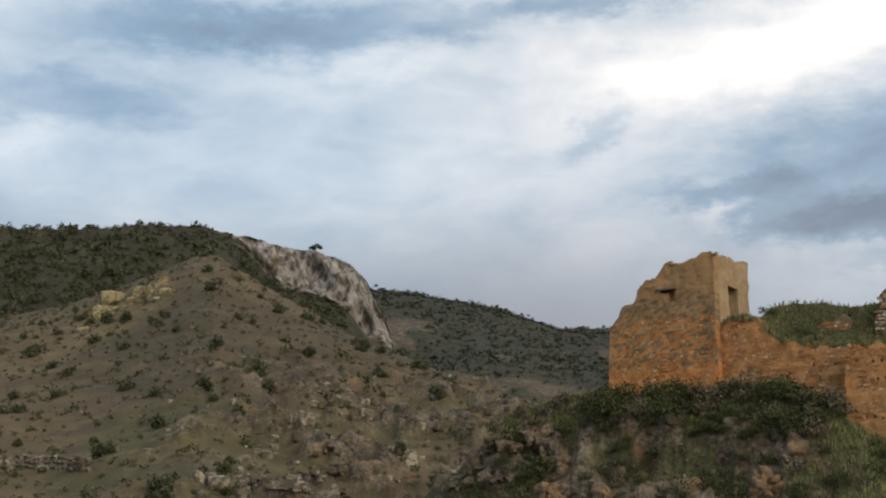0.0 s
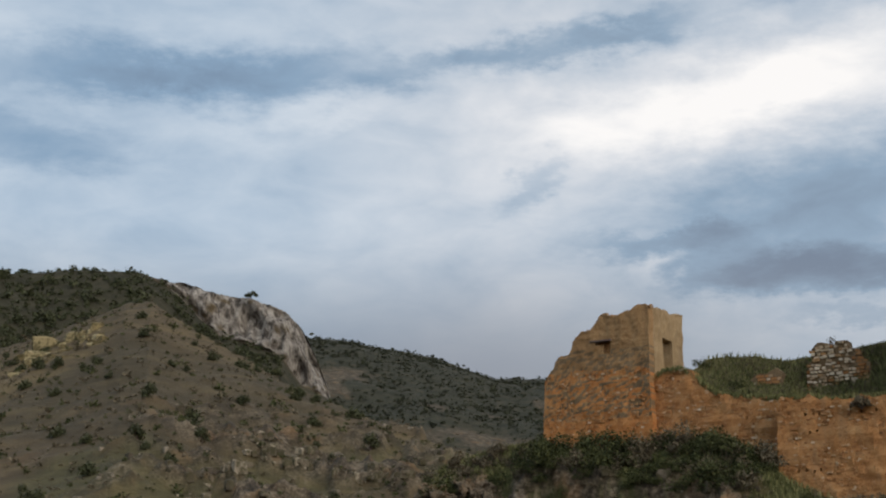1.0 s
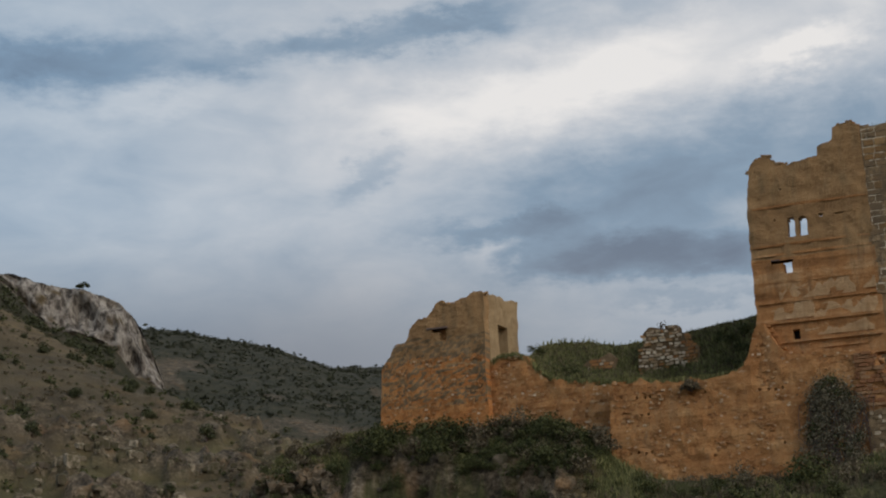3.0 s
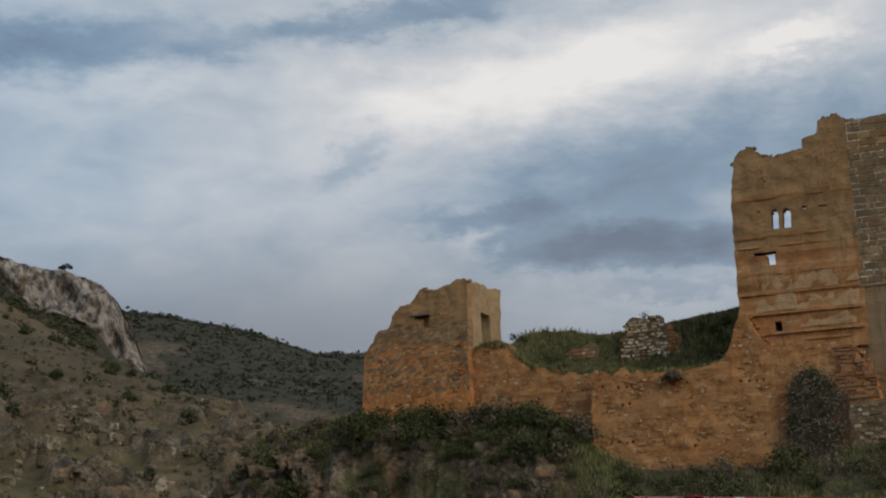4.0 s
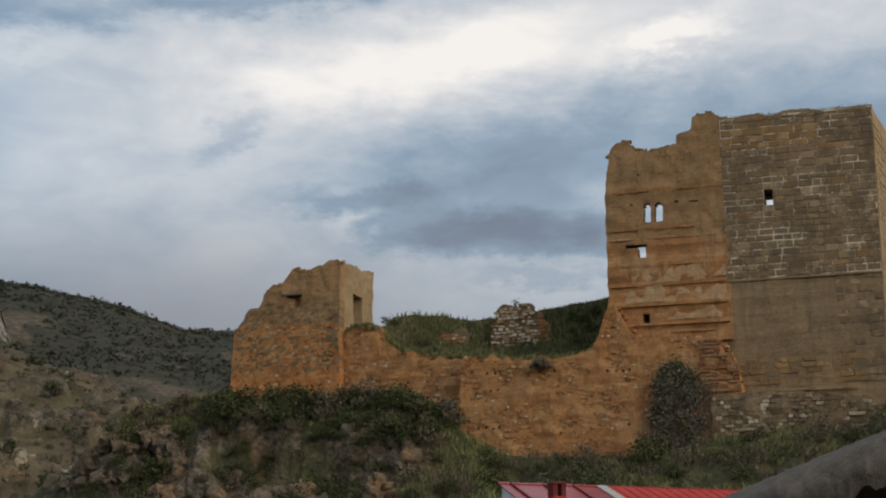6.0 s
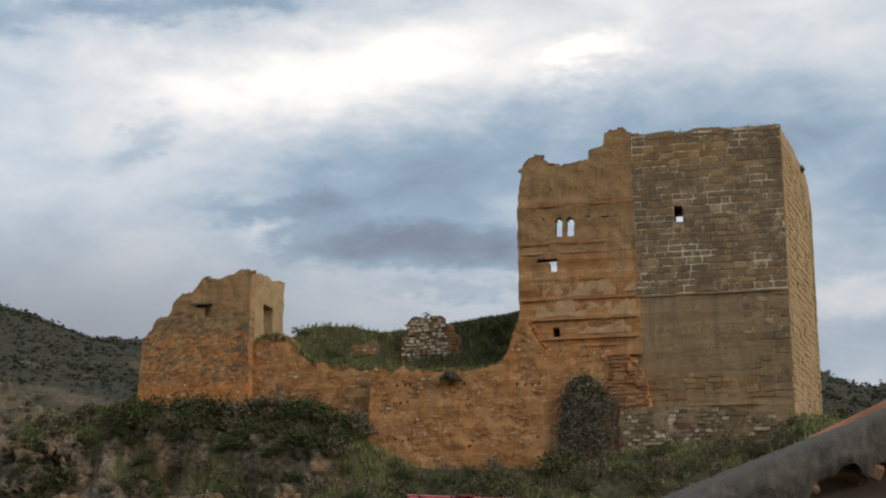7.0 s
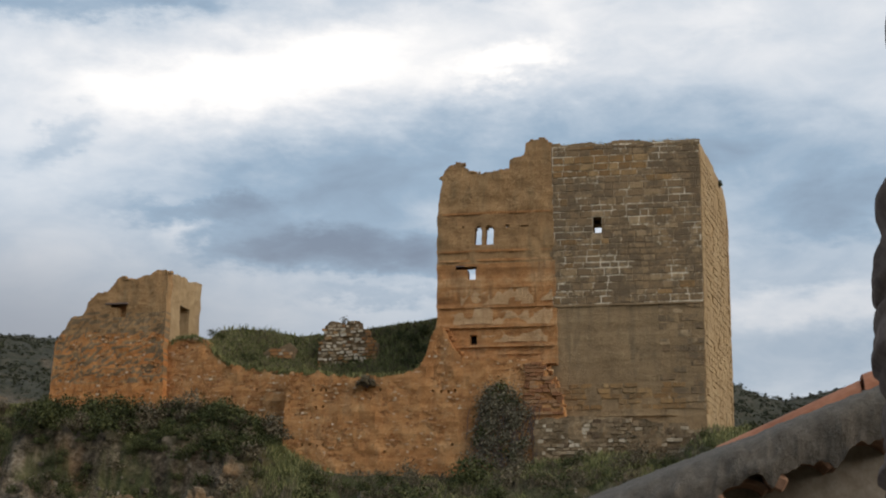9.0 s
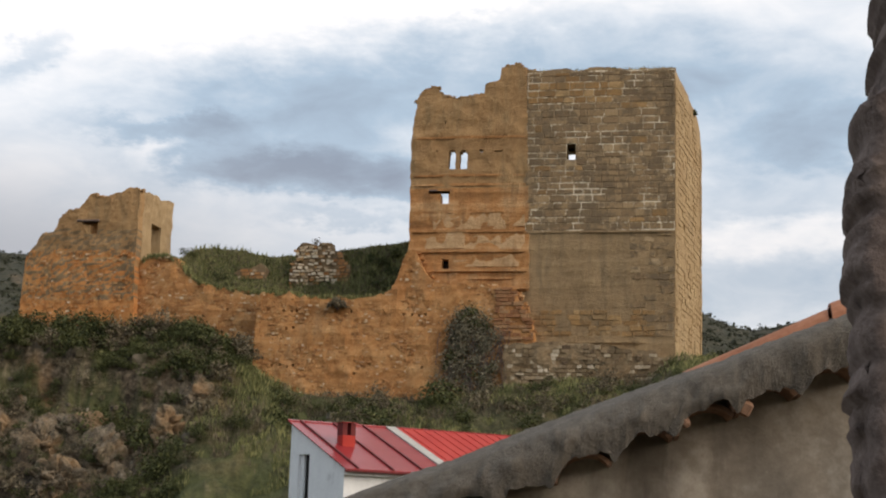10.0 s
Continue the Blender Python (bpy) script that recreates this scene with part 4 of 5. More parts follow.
def crown_points(centres, radius, tall, per, seed):
    """Leaf places on uneven crowns: a few lobes round each centre."""
    r = np.random.default_rng(seed)
    n = len(centres)
    lobes = r.normal(size=(n, 6, 3)) * (0.32, 0.32, 0.28)
    pick = r.integers(0, 6, (n, per))
    base = np.take_along_axis(lobes, pick[..., None], 1)
    way = r.normal(size=(n, per, 3))
    way /= np.linalg.norm(way, axis=2, keepdims=True)
    p = base + way * r.uniform(0.2, 0.55, (n, per, 1))
    p[..., 2] = np.abs(p[..., 2] + 0.35)
    p = p * np.stack([radius, radius, radius * tall], 1)[:, None, :] + centres[:, None, :]
    return p.reshape(-1, 3), way.reshape(-1, 3)


def scatter(count, b0, b1, r0, r1, seed, keep):
    """Places on the ground in a stretch of it, kept by keep(x, y, z, rock, wood, green, r, chance)."""
    r = np.random.default_rng(seed)
    b, d = r.uniform(b0, b1, count), np.sqrt(r.uniform(r0 ** 2, r1 ** 2, count))
    x, y, z, rock, wood, green, cliff = ground_shape(b, d)
    ok = keep(x, y, z, rock, wood, green, d, r.random(count)) & (cliff < 0.3)
    return np.stack([x, y, z], 1)[ok]


def shrubs(name, mat, places, size, tall, per, leaf, seed, label, category):
    r = np.random.default_rng(seed)
    radius = r.gamma(4.0, 0.25, len(places)) * size
    p, way = crown_points(places, radius, tall, per, seed)
    ob = leaf_mesh(name, p, way * 0.6, np.repeat(radius, per) * leaf, mat, seed)
    return tagged(ob, label, category, kind="stuff")


def grass(name, places, high, seed, mat, label):
    r = np.random.default_rng(seed)
    n = len(places)
    h = high * r.uniform(0.5, 1.3, n)[:, None]
    side = r.normal(size=(n, 3)) * (1, 1, 0)
    side /= np.linalg.norm(side, axis=1, keepdims=True)
    tip = places + np.stack([r.normal(0, 0.3, n), r.normal(0, 0.3, n), np.ones(n)], 1) * h
    mid = (places + tip) / 2 + np.array((0, 0, 0.1)) * h
    v = np.stack([places - (0, 0, 0.1), mid - side * h * 0.075, tip, mid + side * h * 0.075], 1).reshape(-1, 3)
    return tagged(quad_mesh(name, v, mat), label, "grass", kind="stuff")


def castle_points(s, d):
    x, y = 37.93 + s * CU + d * SU, 104.31 - s * SU + d * CU
    b, r = -np.degrees(np.arctan2(x, y)), np.hypot(x, y)
    z, rock = ground_shape(b, r)[2:4]
    return np.stack([x, y, z], 1), rock


def patch(count, s0, s1, d0, d1, seed, bare=2.0, clump=0.0):
    """Places on the castle rock; bare: the most rock that is grown over; clump: how far growth keeps to patches."""
    r = np.random.default_rng(seed)
    s, d = r.uniform(s0, s1, count), r.uniform(d0, d1, count)
    points, rock = castle_points(s, d)
    ok = (rock < bare) & (fbm(s, d, float(seed), 2.6, 3) > clump - 1.0)
    return points[ok]


def plants():
    grass("grass", patch(34000, -28.2, -8.2, 1.8, 11.0, 1), 0.52, 1, GRASS, "long grass on the fill behind the rampart")
    grass("grass", patch(52000, -48, 14, -14, -1.3, 2, 0.35, 0.95), 0.42, 2, GRASS, "rough grass on the castle rock")
    grass("dry_grass", patch(34000, -50, 12, -13, -1.3, 42, 0.5, 1.0), 0.42, 42, DRYLEAF, "withered grass hanging over the castle rock")
    grass("dry_grass", patch(9000, -28.2, -8.2, 2.0, 10.0, 43), 0.55, 43, DRYLEAF, "withered stalks among the rampart grass")
    grass("tall_grass", patch(1500, -28.0, -8.4, 7.5, 11.5, 45), 0.62, 45, GRASS, "tall thin grass along the rampart's crest")
    for rows, d0, d1, name in ((RAMPART_TOP, 0.7, 2.3, "grass"), (CURTAIN_TOP[:8], -0.9, 1.7, "grass")):
        g = np.random.default_rng(len(rows))
        s = g.uniform(rows[0][0], rows[-1][0], 4200)
        z = np.interp(s, [q[0] for q in rows], [q[1] for q in rows]) - 0.12
        local = np.stack([s, g.uniform(d0, d1, 4200), z], 1)
        grass(name, np.array([CASTLE @ Vector(v) for v in local]), 0.42, 60 + len(rows), GRASS, "grass tufts along a ruined wall top")
    grass("grass", patch(9000, -47, -38.5, -3.5, 3.0, 44), 0.5, 44, GRASS, "bright grass on the saddle beside the turret")
    spots = np.concatenate([patch(95, -40, -19.8, -5.0, -1.2, 3), patch(60, -29.5, -20, -1.2, 0.3, 4), patch(520, -48, -20, -14, -3.5, 5, 2.0, 0.9), patch(60, -20, 12, -9, -2.5, 6), patch(30, -48, -41, -6, 4, 7)])
    shrubs("scrub", LEAF, spots, 0.8, 0.8, 480, 0.060, 11, "dark green scrub over the castle rock", "shrubs")
    shrubs("dry_scrub", DRYLEAF, np.concatenate([patch(480, -48, -19.8, -13, -1.2, 8, 2.0, 0.8), patch(90, -10, 11, -6, -1.3, 9)]), 0.6, 0.9, 260, 0.065, 12, "dry brown brush among the rocks", "shrubs")
    shrubs("rampart_scrub", LEAF, np.concatenate([patch(26, -13.0, -8.6, 3.0, 8.0, 10), patch(12, -28, -21, 3.0, 7.0, 11)]), 0.6, 0.8, 420, 0.065, 13, "green bushes on the rampart fill", "shrubs")
    low = lambda x, y, z, rock, wood, green, r, c: (c < 0.6) & (r > 135) & (wood < 0.7)
    shrubs("hill_scrub", LEAF, scatter(2600, 1, 23, 140, 360, 21, low), 0.5, 0.9, 46, 0.20, 21, "scattered low bushes on the dry hill", "shrubs")
    shrubs("dry_tussocks", DRYLEAF, scatter(3600, 1, 23, 140, 360, 25, low), 0.5, 0.6, 30, 0.22, 25, "brown dry tussocks on the hill", "shrubs")
    shrubs("hill_wood", PINE, scatter(6500, 8, 25, 330, 524, 23, lambda x, y, z, rock, wood, green, r, c: (wood > 0.7) & ((c < 0.6) | (r < 500))), 1.25, 0.9, 34, 0.22, 23, "dark evergreen wood on the big hill", "trees")
    shrubs("far_wood", FAR_LEAF, scatter(17000, -36, 9, 640, 1302, 24, lambda x, y, z, rock, wood, green, r, c: (wood > 0.7) & (rock < 0.5)), 1.5, 0.7, 14, 0.34, 24, "dark woods over the far ridge", "trees")


plants()


def bush(name, s, d, z, radius, tall, leaves, leaf, mat, seed, label):
    ob = castle_thing(name, label, "bush")
    r = np.random.default_rng(seed)
    ob.matrix_world = CASTLE @ pose(s, d, z)
    heap = Heap()
    for k in range(7):
        tip = r.normal(size=3) * (radius * 0.5, radius * 0.5, 0.1) + (0, 0, radius * tall * 0.8)
        w = 0.03 * radius + 0.01
        heap.add([(-w, 0, -0.2), (w, 0, -0.2), (0, w * 1.5, -0.2), tuple(tip)], [(0, 1, 3), (1, 2, 3), (2, 0, 3)])
    heap.make("stem", ROUGHCAST, ob)
    p, way = crown_points(np.zeros((1, 3)), np.array([radius]), tall, leaves, seed)
    leaf_mesh("crown", p, way * 0.6, leaf, mat, seed, ob)
    return ob


bush("bush", 6.4, 0.7, 36.2, 0.55, 0.5, 500, 0.09, PINE, 1, "dark little bush rooted on the keep's top")
bush("bush", 12.1, 8.2, 34.9, 0.5, 1.0, 320, 0.08, PINE, 2, "small bush growing from the keep's edge")
bush("bush", 13.0, 2.5, 14.2, 1.4, 1.0, 1500, 0.12, LEAF, 3, "dark bush at the foot of the keep")
bush("bush", -17.4, 6.8, 24.4, 0.45, 1.3, 130, 0.06, DRYLEAF, 4, "thin dry bush on the wall stump")
bush("bush", -13.2, -1.4, 18.2, 0.8, 1.0, 700, 0.09, DRYLEAF, 5, "dark shrub hanging from the curtain wall top")
grass_top = np.random.default_rng(9)
q = np.stack([grass_top.uniform(0.5, 10.8, 420), grass_top.uniform(0.1, 1.2, 420), np.full(420, 36.05)], 1)
grass("grass", np.array([CASTLE @ Vector(v) for v in q]), 0.32, 30, GRASS, "tufts of grass along the keep's top")


def ivy():
    """The grey, half-dead climber on the curtain wall below the palace."""
    ob = castle_thing("climber", "grey half-dead climbing shrub on the curtain wall", "climbing plant")
    r = np.random.default_rng(14)
    # ragged clumps that hang together loosely, wider towards the ground
    centres = []
    while len(centres) < 120:
        z = 11.6 + 6.4 * r.random()
        left = np.interp(z, (11.6, 12.6, 15.0, 16.8, 17.6, 18.1), (-6.0, -5.7, -5.0, -4.7, -4.3, -3.6))
        right = np.interp(z, (11.6, 12.6, 15.0, 16.2, 17.4, 18.1), (-1.5, -1.7, -1.7, -1.6, -2.2, -3.0))
        s = r.uniform(left, right) + 0.3 * fbm(float(z), 2.0, 0, 0.7, 2)
        if fbm(float(s), float(z), 5.0, 1.1, 2) > -0.35:
            centres.append((s, -1.15 - 0.35 * r.random(), z))
    centres = np.array(centres)
    per = 85
    p = np.repeat(centres, per, 0) + r.normal(size=(len(centres) * per, 3)) * np.array((0.30, 0.14, 0.30)) * np.repeat(r.uniform(0.5, 1.4, len(centres)), per)[:, None]
    p[:, 1] = np.minimum(p[:, 1], -1.12)
    order = np.arange(len(p)) // per
    leaf_mesh("foliage", p[order % 7 != 1], np.array((0, -0.6, 0)), 0.075, CLIMBER_LEAF, 14, ob)
    leaf_mesh("green_foliage", p[order % 7 == 1], np.array((0, -0.6, 0)), 0.085, LEAF, 15, ob, "dark green shoots")
    heap = Heap()
    for k in range(60):
        s0, z0 = -3.0 + r.normal(0, 1.0), 11.2
        for m in range(7):
            s1, z1 = s0 + r.normal(0, 0.3), z0 + r.uniform(0.5, 1.0)
            heap.add([(s0 - 0.03, -1.25, z0), (s0 + 0.03, -1.25, z0), (s1 + 0.02, -1.35, z1), (s1 - 0.02, -1.35, z1), (s0, -1.2, z0), (s1, -1.28, z1)], [(0, 1, 2, 3), (1, 4, 5, 2), (4, 0, 3, 5)])
            s0, z0 = s1, z1
    heap.make("stem_tangle", ROUGHCAST, ob)


ivy()


def foot_bushes():
    """Rank bushes crowding the feet of the turret and the rampart."""
    g = np.random.default_rng(77)
    for k in range(26):
        s = -39.5 + 19.8 * (k + g.uniform(0.1, 0.9)) / 26
        d = g.uniform(-3.4, -1.5) + (0.6 if s > -29.5 else 0.0)
        z = float(castle_points(np.array([s]), np.array([d]))[0][0, 2])
        green = g.random() < 0.55
        bush("bush", s, d, z - 0.3, g.uniform(0.9, 1.6), g.uniform(0.8, 1.35), 1300, 0.10, LEAF if green else DRYLEAF, 200 + k,
             "dark green bush crowding the castle wall's foot" if green else "brown half-bare bush at the castle wall's foot")
    for k in range(8):
        s, d = g.uniform(-46.5, -41.0), g.uniform(-4.5, -1.0)
        z = float(castle_points(np.array([s]), np.array([d]))[0][0, 2])
        bush("bush", s, d, z - 0.3, g.uniform(0.8, 1.4), g.uniform(0.7, 1.0), 1000, 0.10, DRYLEAF, 270 + k, "brown half-bare bush on the rock's end")
    for k in range(9):
        s, d = g.uniform(-13.6, -9.0), g.uniform(3.5, 7.5)
        z = float(castle_points(np.array([s]), np.array([d]))[0][0, 2])
        bush("bush", s, d, z - 0.2, g.uniform(0.5, 0.9), g.uniform(0.8, 1.1), 800, 0.085, LEAF, 240 + k, "low green bush in the rampart grass")


foot_bushes()


def rock_outcrop(s, level, wide, high, seed):
    """A weathered limestone outcrop: flat faces, clefts and ledges, bedded in the castle rock at a level."""
    ob = castle_thing("rock_outcrop", "weathered brown limestone outcrop on the castle rock", "rock")
    out = np.arange(-2.0, -24.0, -0.4)
    ground = castle_points(np.full(len(out), float(s)), out)[0][:, 2]
    d = float(out[int(np.argmax(ground < level))])
    ob.matrix_world = CASTLE @ pose(s, d + wide * 0.22, level)
    g = np.random.default_rng(seed)
    bm = bmesh.new()
    bmesh.ops.create_icosphere(bm, subdivisions=5, radius=1.25)
    base = np.array([v.co[:] for v in bm.verts])
    tris = [[v.index for v in f.verts] for f in bm.faces]
    bm.free()
    v = base.copy()
    for k in range(26):                         # knock flat faces off
        way = g.normal(size=3) * (1, 1, 0.7)
        way /= np.linalg.norm(way)
        v = v - np.maximum(v @ way - g.uniform(0.55, 0.95), 0)[:, None] * way
    v = v * (wide, wide * 0.7, high)
    x, y, h = v[:, 0] + seed * 7.0, v[:, 1], v[:, 2]
    warp = 0.8 * fbm(x, y, h, 1.6, 3)
    push = 0.30 * fbm(x, y, h, 1.0, 5) - 0.55 * step(ridged(x + warp, y, h * 0.4, 1.7, 3), 0.8, 1.4) - 0.28 * step(ridged(x * 0.3, y, h * 1.5 + warp, 1.7, 2), 0.8, 1.3)
    v = v + base * push[:, None]
    mesh_object("rock", v, tris, CRAG_FACE, ob)


def crag_look(n, p):
    broad, mid, fine = n.noise(p, 0.35, 5, 0.6), n.noise(p, 1.6, 6, 0.68, 0.6), n.noise(p, 7.0, 5, 0.7)
    value = n.math("ADD", n.math("MULTIPLY", mid, 0.65), n.math("MULTIPLY", fine, 0.35))
    colour = n.ramp(value, [(0.38, (0.045, 0.035, 0.025)), (0.48, (0.125, 0.098, 0.068)), (0.57, (0.215, 0.170, 0.120)), (0.70, (0.36, 0.30, 0.22))])
    colour = n.mix(n.remap(broad, 0.50, 0.64, 0.0, 0.65), colour, (0.30, 0.185, 0.095))
    colour = n.mix(n.remap(n.noise(p, 0.8, 5, 0.7), 0.56, 0.66, 0.0, 0.8), colour, (0.055, 0.056, 0.028))
    return colour, value, 0.16


CRAG_FACE = material("crag_face", crag_look, 0.95)
for k, (s, level, wide, high) in enumerate(((-46.0, 13.0, 2.2, 1.9), (-43.0, 13.6, 2.2, 1.7), (-44.6, 10.4, 3.0, 2.3), (-41.0, 11.4, 2.3, 2.4), (-40.2, 8.6, 2.6, 2.2), (-48.5, 10.6, 2.3, 2.2), (-36.5, 8.4, 2.4, 2.2),
                                         (-33.0, 6.8, 2.8, 2.7), (-30.0, 8.2, 2.3, 2.3), (-27.2, 6.0, 2.2, 2.4), (-30.2, 4.0, 2.8, 2.2), (-22.4, 11.2, 1.3, 2.3), (-23.0, 8.4, 1.5, 1.9), (-37.4, 5.6, 2.6, 2.2), (-25.0, 4.4, 2.0, 1.8))):
    rock_outcrop(s, level, wide, high, k)


def lone_tree(b, r, high, seed):
    x, y, z = (float(v[0]) for v in ground_shape(np.array([b]), np.array([r]))[:3])
    ob = tagged(new("tree"), "lone small tree on the crest above the cliff", "tree")
    ob.matrix_world = pose(x, y, z)
    g = np.random.default_rng(seed)
    heap = Heap()

    def limb(a, c, w0, w1):
        ring = [(math.cos(t), math.sin(t), 0) for t in np.linspace(0, 2 * math.pi, 7)[:-1]]
        v = [np.array(a) + np.array(q) * w0 for q in ring] + [np.array(c) + np.array(q) * w1 for q in ring]
        heap.add(v, [(i, (i + 1) % 6, 6 + (i + 1) % 6, 6 + i) for i in range(6)])

    limb((0, 0, -0.4), (0.1, 0, high * 0.55), 0.16, 0.1)
    for k in range(6):
        t = k * 1.05
        limb((0.1, 0, high * (0.35 + 0.03 * k)), (math.cos(t) * high * 0.3, math.sin(t) * high * 0.3, high * 0.75), 0.07, 0.03)
    heap.make("trunk", ROUGHCAST, ob)
    p, way = crown_points(np.array([(0, 0, high * 0.35)]), np.array([high * 0.42]), 1.0, 700, seed)
    leaf_mesh("crown", p, way * 0.6, 0.24, PINE, seed, ob)


lone_tree(9.18, 519.0, 4.2, 3)
lone_tree(17.5, 519.0, 4.6, 4)
lone_tree(15.3, 519.0, 4.0, 5)


# ---- loose rock on the slopes ----
def boulders(name, mat, places, size, seed, label):
    r = np.random.default_rng(seed)
    bm = bmesh.new()
    bmesh.ops.create_icosphere(bm, subdivisions=2, radius=1.0)
    base = np.array([v.co[:] for v in bm.verts])
    tris = np.array([[v.index for v in f.verts] for f in bm.faces])
    bm.free()
    verts, faces = [], []
    for k, c in enumerate(places):
        w = size * r.gamma(3.0, 0.33)
        v = base * (1 + 0.32 * fbm(base[:, 0] + 9 * k, base[:, 1], base[:, 2], 0.9, 3))[:, None]
        v = np.sign(v) * np.minimum(np.abs(v), r.uniform(0.45, 0.8, 3)) + 0.10 * fbm(base[:, 2] + 5 * k, base[:, 0], base[:, 1], 0.4, 2)[:, None]
        t = r.uniform(0, 6.28)
        rot = np.array(((math.cos(t), -math.sin(t), 0), (math.sin(t), math.cos(t), 0), (0, 0, 1)))
        verts.append((v * r.uniform(0.7, 1.3, 3)) @ rot.T * w + c)
        faces.append(tris + k * len(base))
    ob = mesh_object(name, np.concatenate(verts), np.concatenate(faces).tolist(), mat)
    return tagged(ob, label, "rocks", kind="stuff")


CRAG = material("limestone_crag", stone_look([(0.0, (0.085, 0.068, 0.052)), (0.6, (0.17, 0.140, 0.105)), (1.0, (0.36, 0.305, 0.235))], (0.075, 0.066, 0.036), 0.9), 0.95)
boulders("crag_rocks", CRAG, np.concatenate([patch(330, -52, -19, -11, -3.5, 31), patch(90, -20, 10, -8, -2.5, 32), patch(40, -60, -44, -12, -2, 33)]) - (0, 0, 0.12), 0.2, 31, "broken limestone blocks on the castle rock")
boulders("ledge_rocks", CRAG, scatter(2500, 1, 22, 140, 260, 34, lambda x, y, z, rock, wood, green, r, c: ((rock > 0.25) & (c < 0.6)) | (c < 0.06)) - (0, 0, 0.2), 0.42, 34, "pale limestone ledges on the dry hill")

PALE_LEDGE = material("pale_ledge_rock", stone_look([(0.0, (0.10, 0.082, 0.055)), (0.6, (0.20, 0.165, 0.118)), (1.0, (0.40, 0.34, 0.255))], (0.085, 0.075, 0.040), 0.9), 0.95)


def rock_ribs():
    """Ribs of bare rock that climb the lower slope: bearing to the right, angle of rise, at their ends and bends."""
    g = np.random.default_rng(91)
    reach = np.arange(120, 330, 1.5)
    spots = []
    for line, count, spread in ((((-13.6, 4.2), (-11.8, 5.3), (-10.5, 6.1), (-9.0, 7.6), (-8.1, 8.0)), 210, 0.22), (((-7.6, 7.0), (-6.6, 7.9)), 60, 0.25),
                                (((-6.8, 4.6), (-5.2, 6.4), (-3.6, 6.8)), 90, 0.25), (((-4.4, 4.4), (-3.6, 5.6)), 50, 0.3), (((-9.2, 4.4), (-8.2, 5.6)), 50, 0.3)):
        for k in range(count):
            f = g.random() * (len(line) - 1)
            i = int(f)
            b = line[i][0] + (line[i + 1][0] - line[i][0]) * (f - i) + g.normal(0, spread)
            e = line[i][1] + (line[i + 1][1] - line[i][1]) * (f - i) + g.normal(0, spread)
            spots.append((b, e))
    b, e = np.array(spots).T
    z = ground_shape(-b[:, None] + 0 * reach[None, :], reach[None, :] + 0 * b[:, None])[2]
    j = np.argmax(z > np.tan(np.radians(e))[:, None] * reach[None, :], axis=1)
    spots = np.stack([np.sin(np.radians(b)) * reach[j], np.cos(np.radians(b)) * reach[j], z[np.arange(len(j)), j] - 0.15], 1)[j > 0]
    boulders("rib_rocks", PALE_LEDGE, spots, 0.46, 91, "pale ribs of bare rock on the dry hill")


rock_ribs()
YELLOW_ROCK = material("ochre_rock", stone_look([(0.0, (0.15, 0.115, 0.055)), (0.6, (0.28, 0.22, 0.11)), (1.0, (0.42, 0.35, 0.20))], (0.085, 0.072, 0.035), 0.8), 0.95)
boulders("ochre_rocks", YELLOW_ROCK, scatter(150, 14.4, 17.4, 296, 318, 61, lambda x, y, z, rock, wood, green, r, c: c < 0.9) - (0, 0, 0.5), 1.0, 61, "yellowish weathered outcrop on the dry hill")


def terrace_wall(b0, b1, rise, high, seed):
    """A low dry-stone terrace wall that follows the slope."""
    r = np.random.default_rng(seed)
    ob = tagged(new("terrace_wall"), "low pale dry-stone terrace wall on the hillside", "stone wall")
    reach = np.arange(122, 260, 0.5)
    verts, faces, n = [], [], 0
    for b in np.arange(b0, b1, 0.14):
        z = ground_shape(np.full(len(reach), b), reach)[2]
        k = int(np.argmax(z > np.tan(np.radians(rise + 0.12 * fbm(float(b), seed, 0, 0.8, 2))) * reach))
        x, y = -math.sin(radians(b)) * reach[k], math.cos(radians(b)) * reach[k]
        for course in range(int(high / 0.3)):
            w, d, h = 0.62 * r.uniform(0.8, 1.3), 0.5, 0.3
            v, f = block_mesh(int(r.integers(0, 99)))
            v = (np.array(v) - (0.5, 0.5, 0) + r.uniform(-0.1, 0.1, (8, 3))) * (w, d, h)
            t = radians(b + (0.06 if course % 2 else 0.0))
            x, y = -math.sin(t) * reach[k], math.cos(t) * reach[k]
            v = np.stack([v[:, 0] * math.cos(t) - v[:, 1] * math.sin(t) + x, v[:, 0] * math.sin(t) + v[:, 1] * math.cos(t) + y, v[:, 2] + z[k] - 0.15 + 0.29 * course], 1)
            verts.extend(v)
            faces.extend([tuple(i + n for i in q) for q in f] + [(n + 3, n + 2, n + 1, n)])
            n += 8
    mesh_object("dry_stone", verts, faces, TERRACE, ob)


TERRACE = material("terrace_stone", stone_look([(0.0, (0.12, 0.10, 0.075)), (0.6, (0.24, 0.205, 0.155)), (1.0, (0.40, 0.35, 0.27))], (0.10, 0.085, 0.055), 0.7), 0.95)
terrace_wall(17.0, 20.8, 5.2, 1.9, 3)
terrace_wall(9.5, 13.0, 4.6, 0.9, 7)


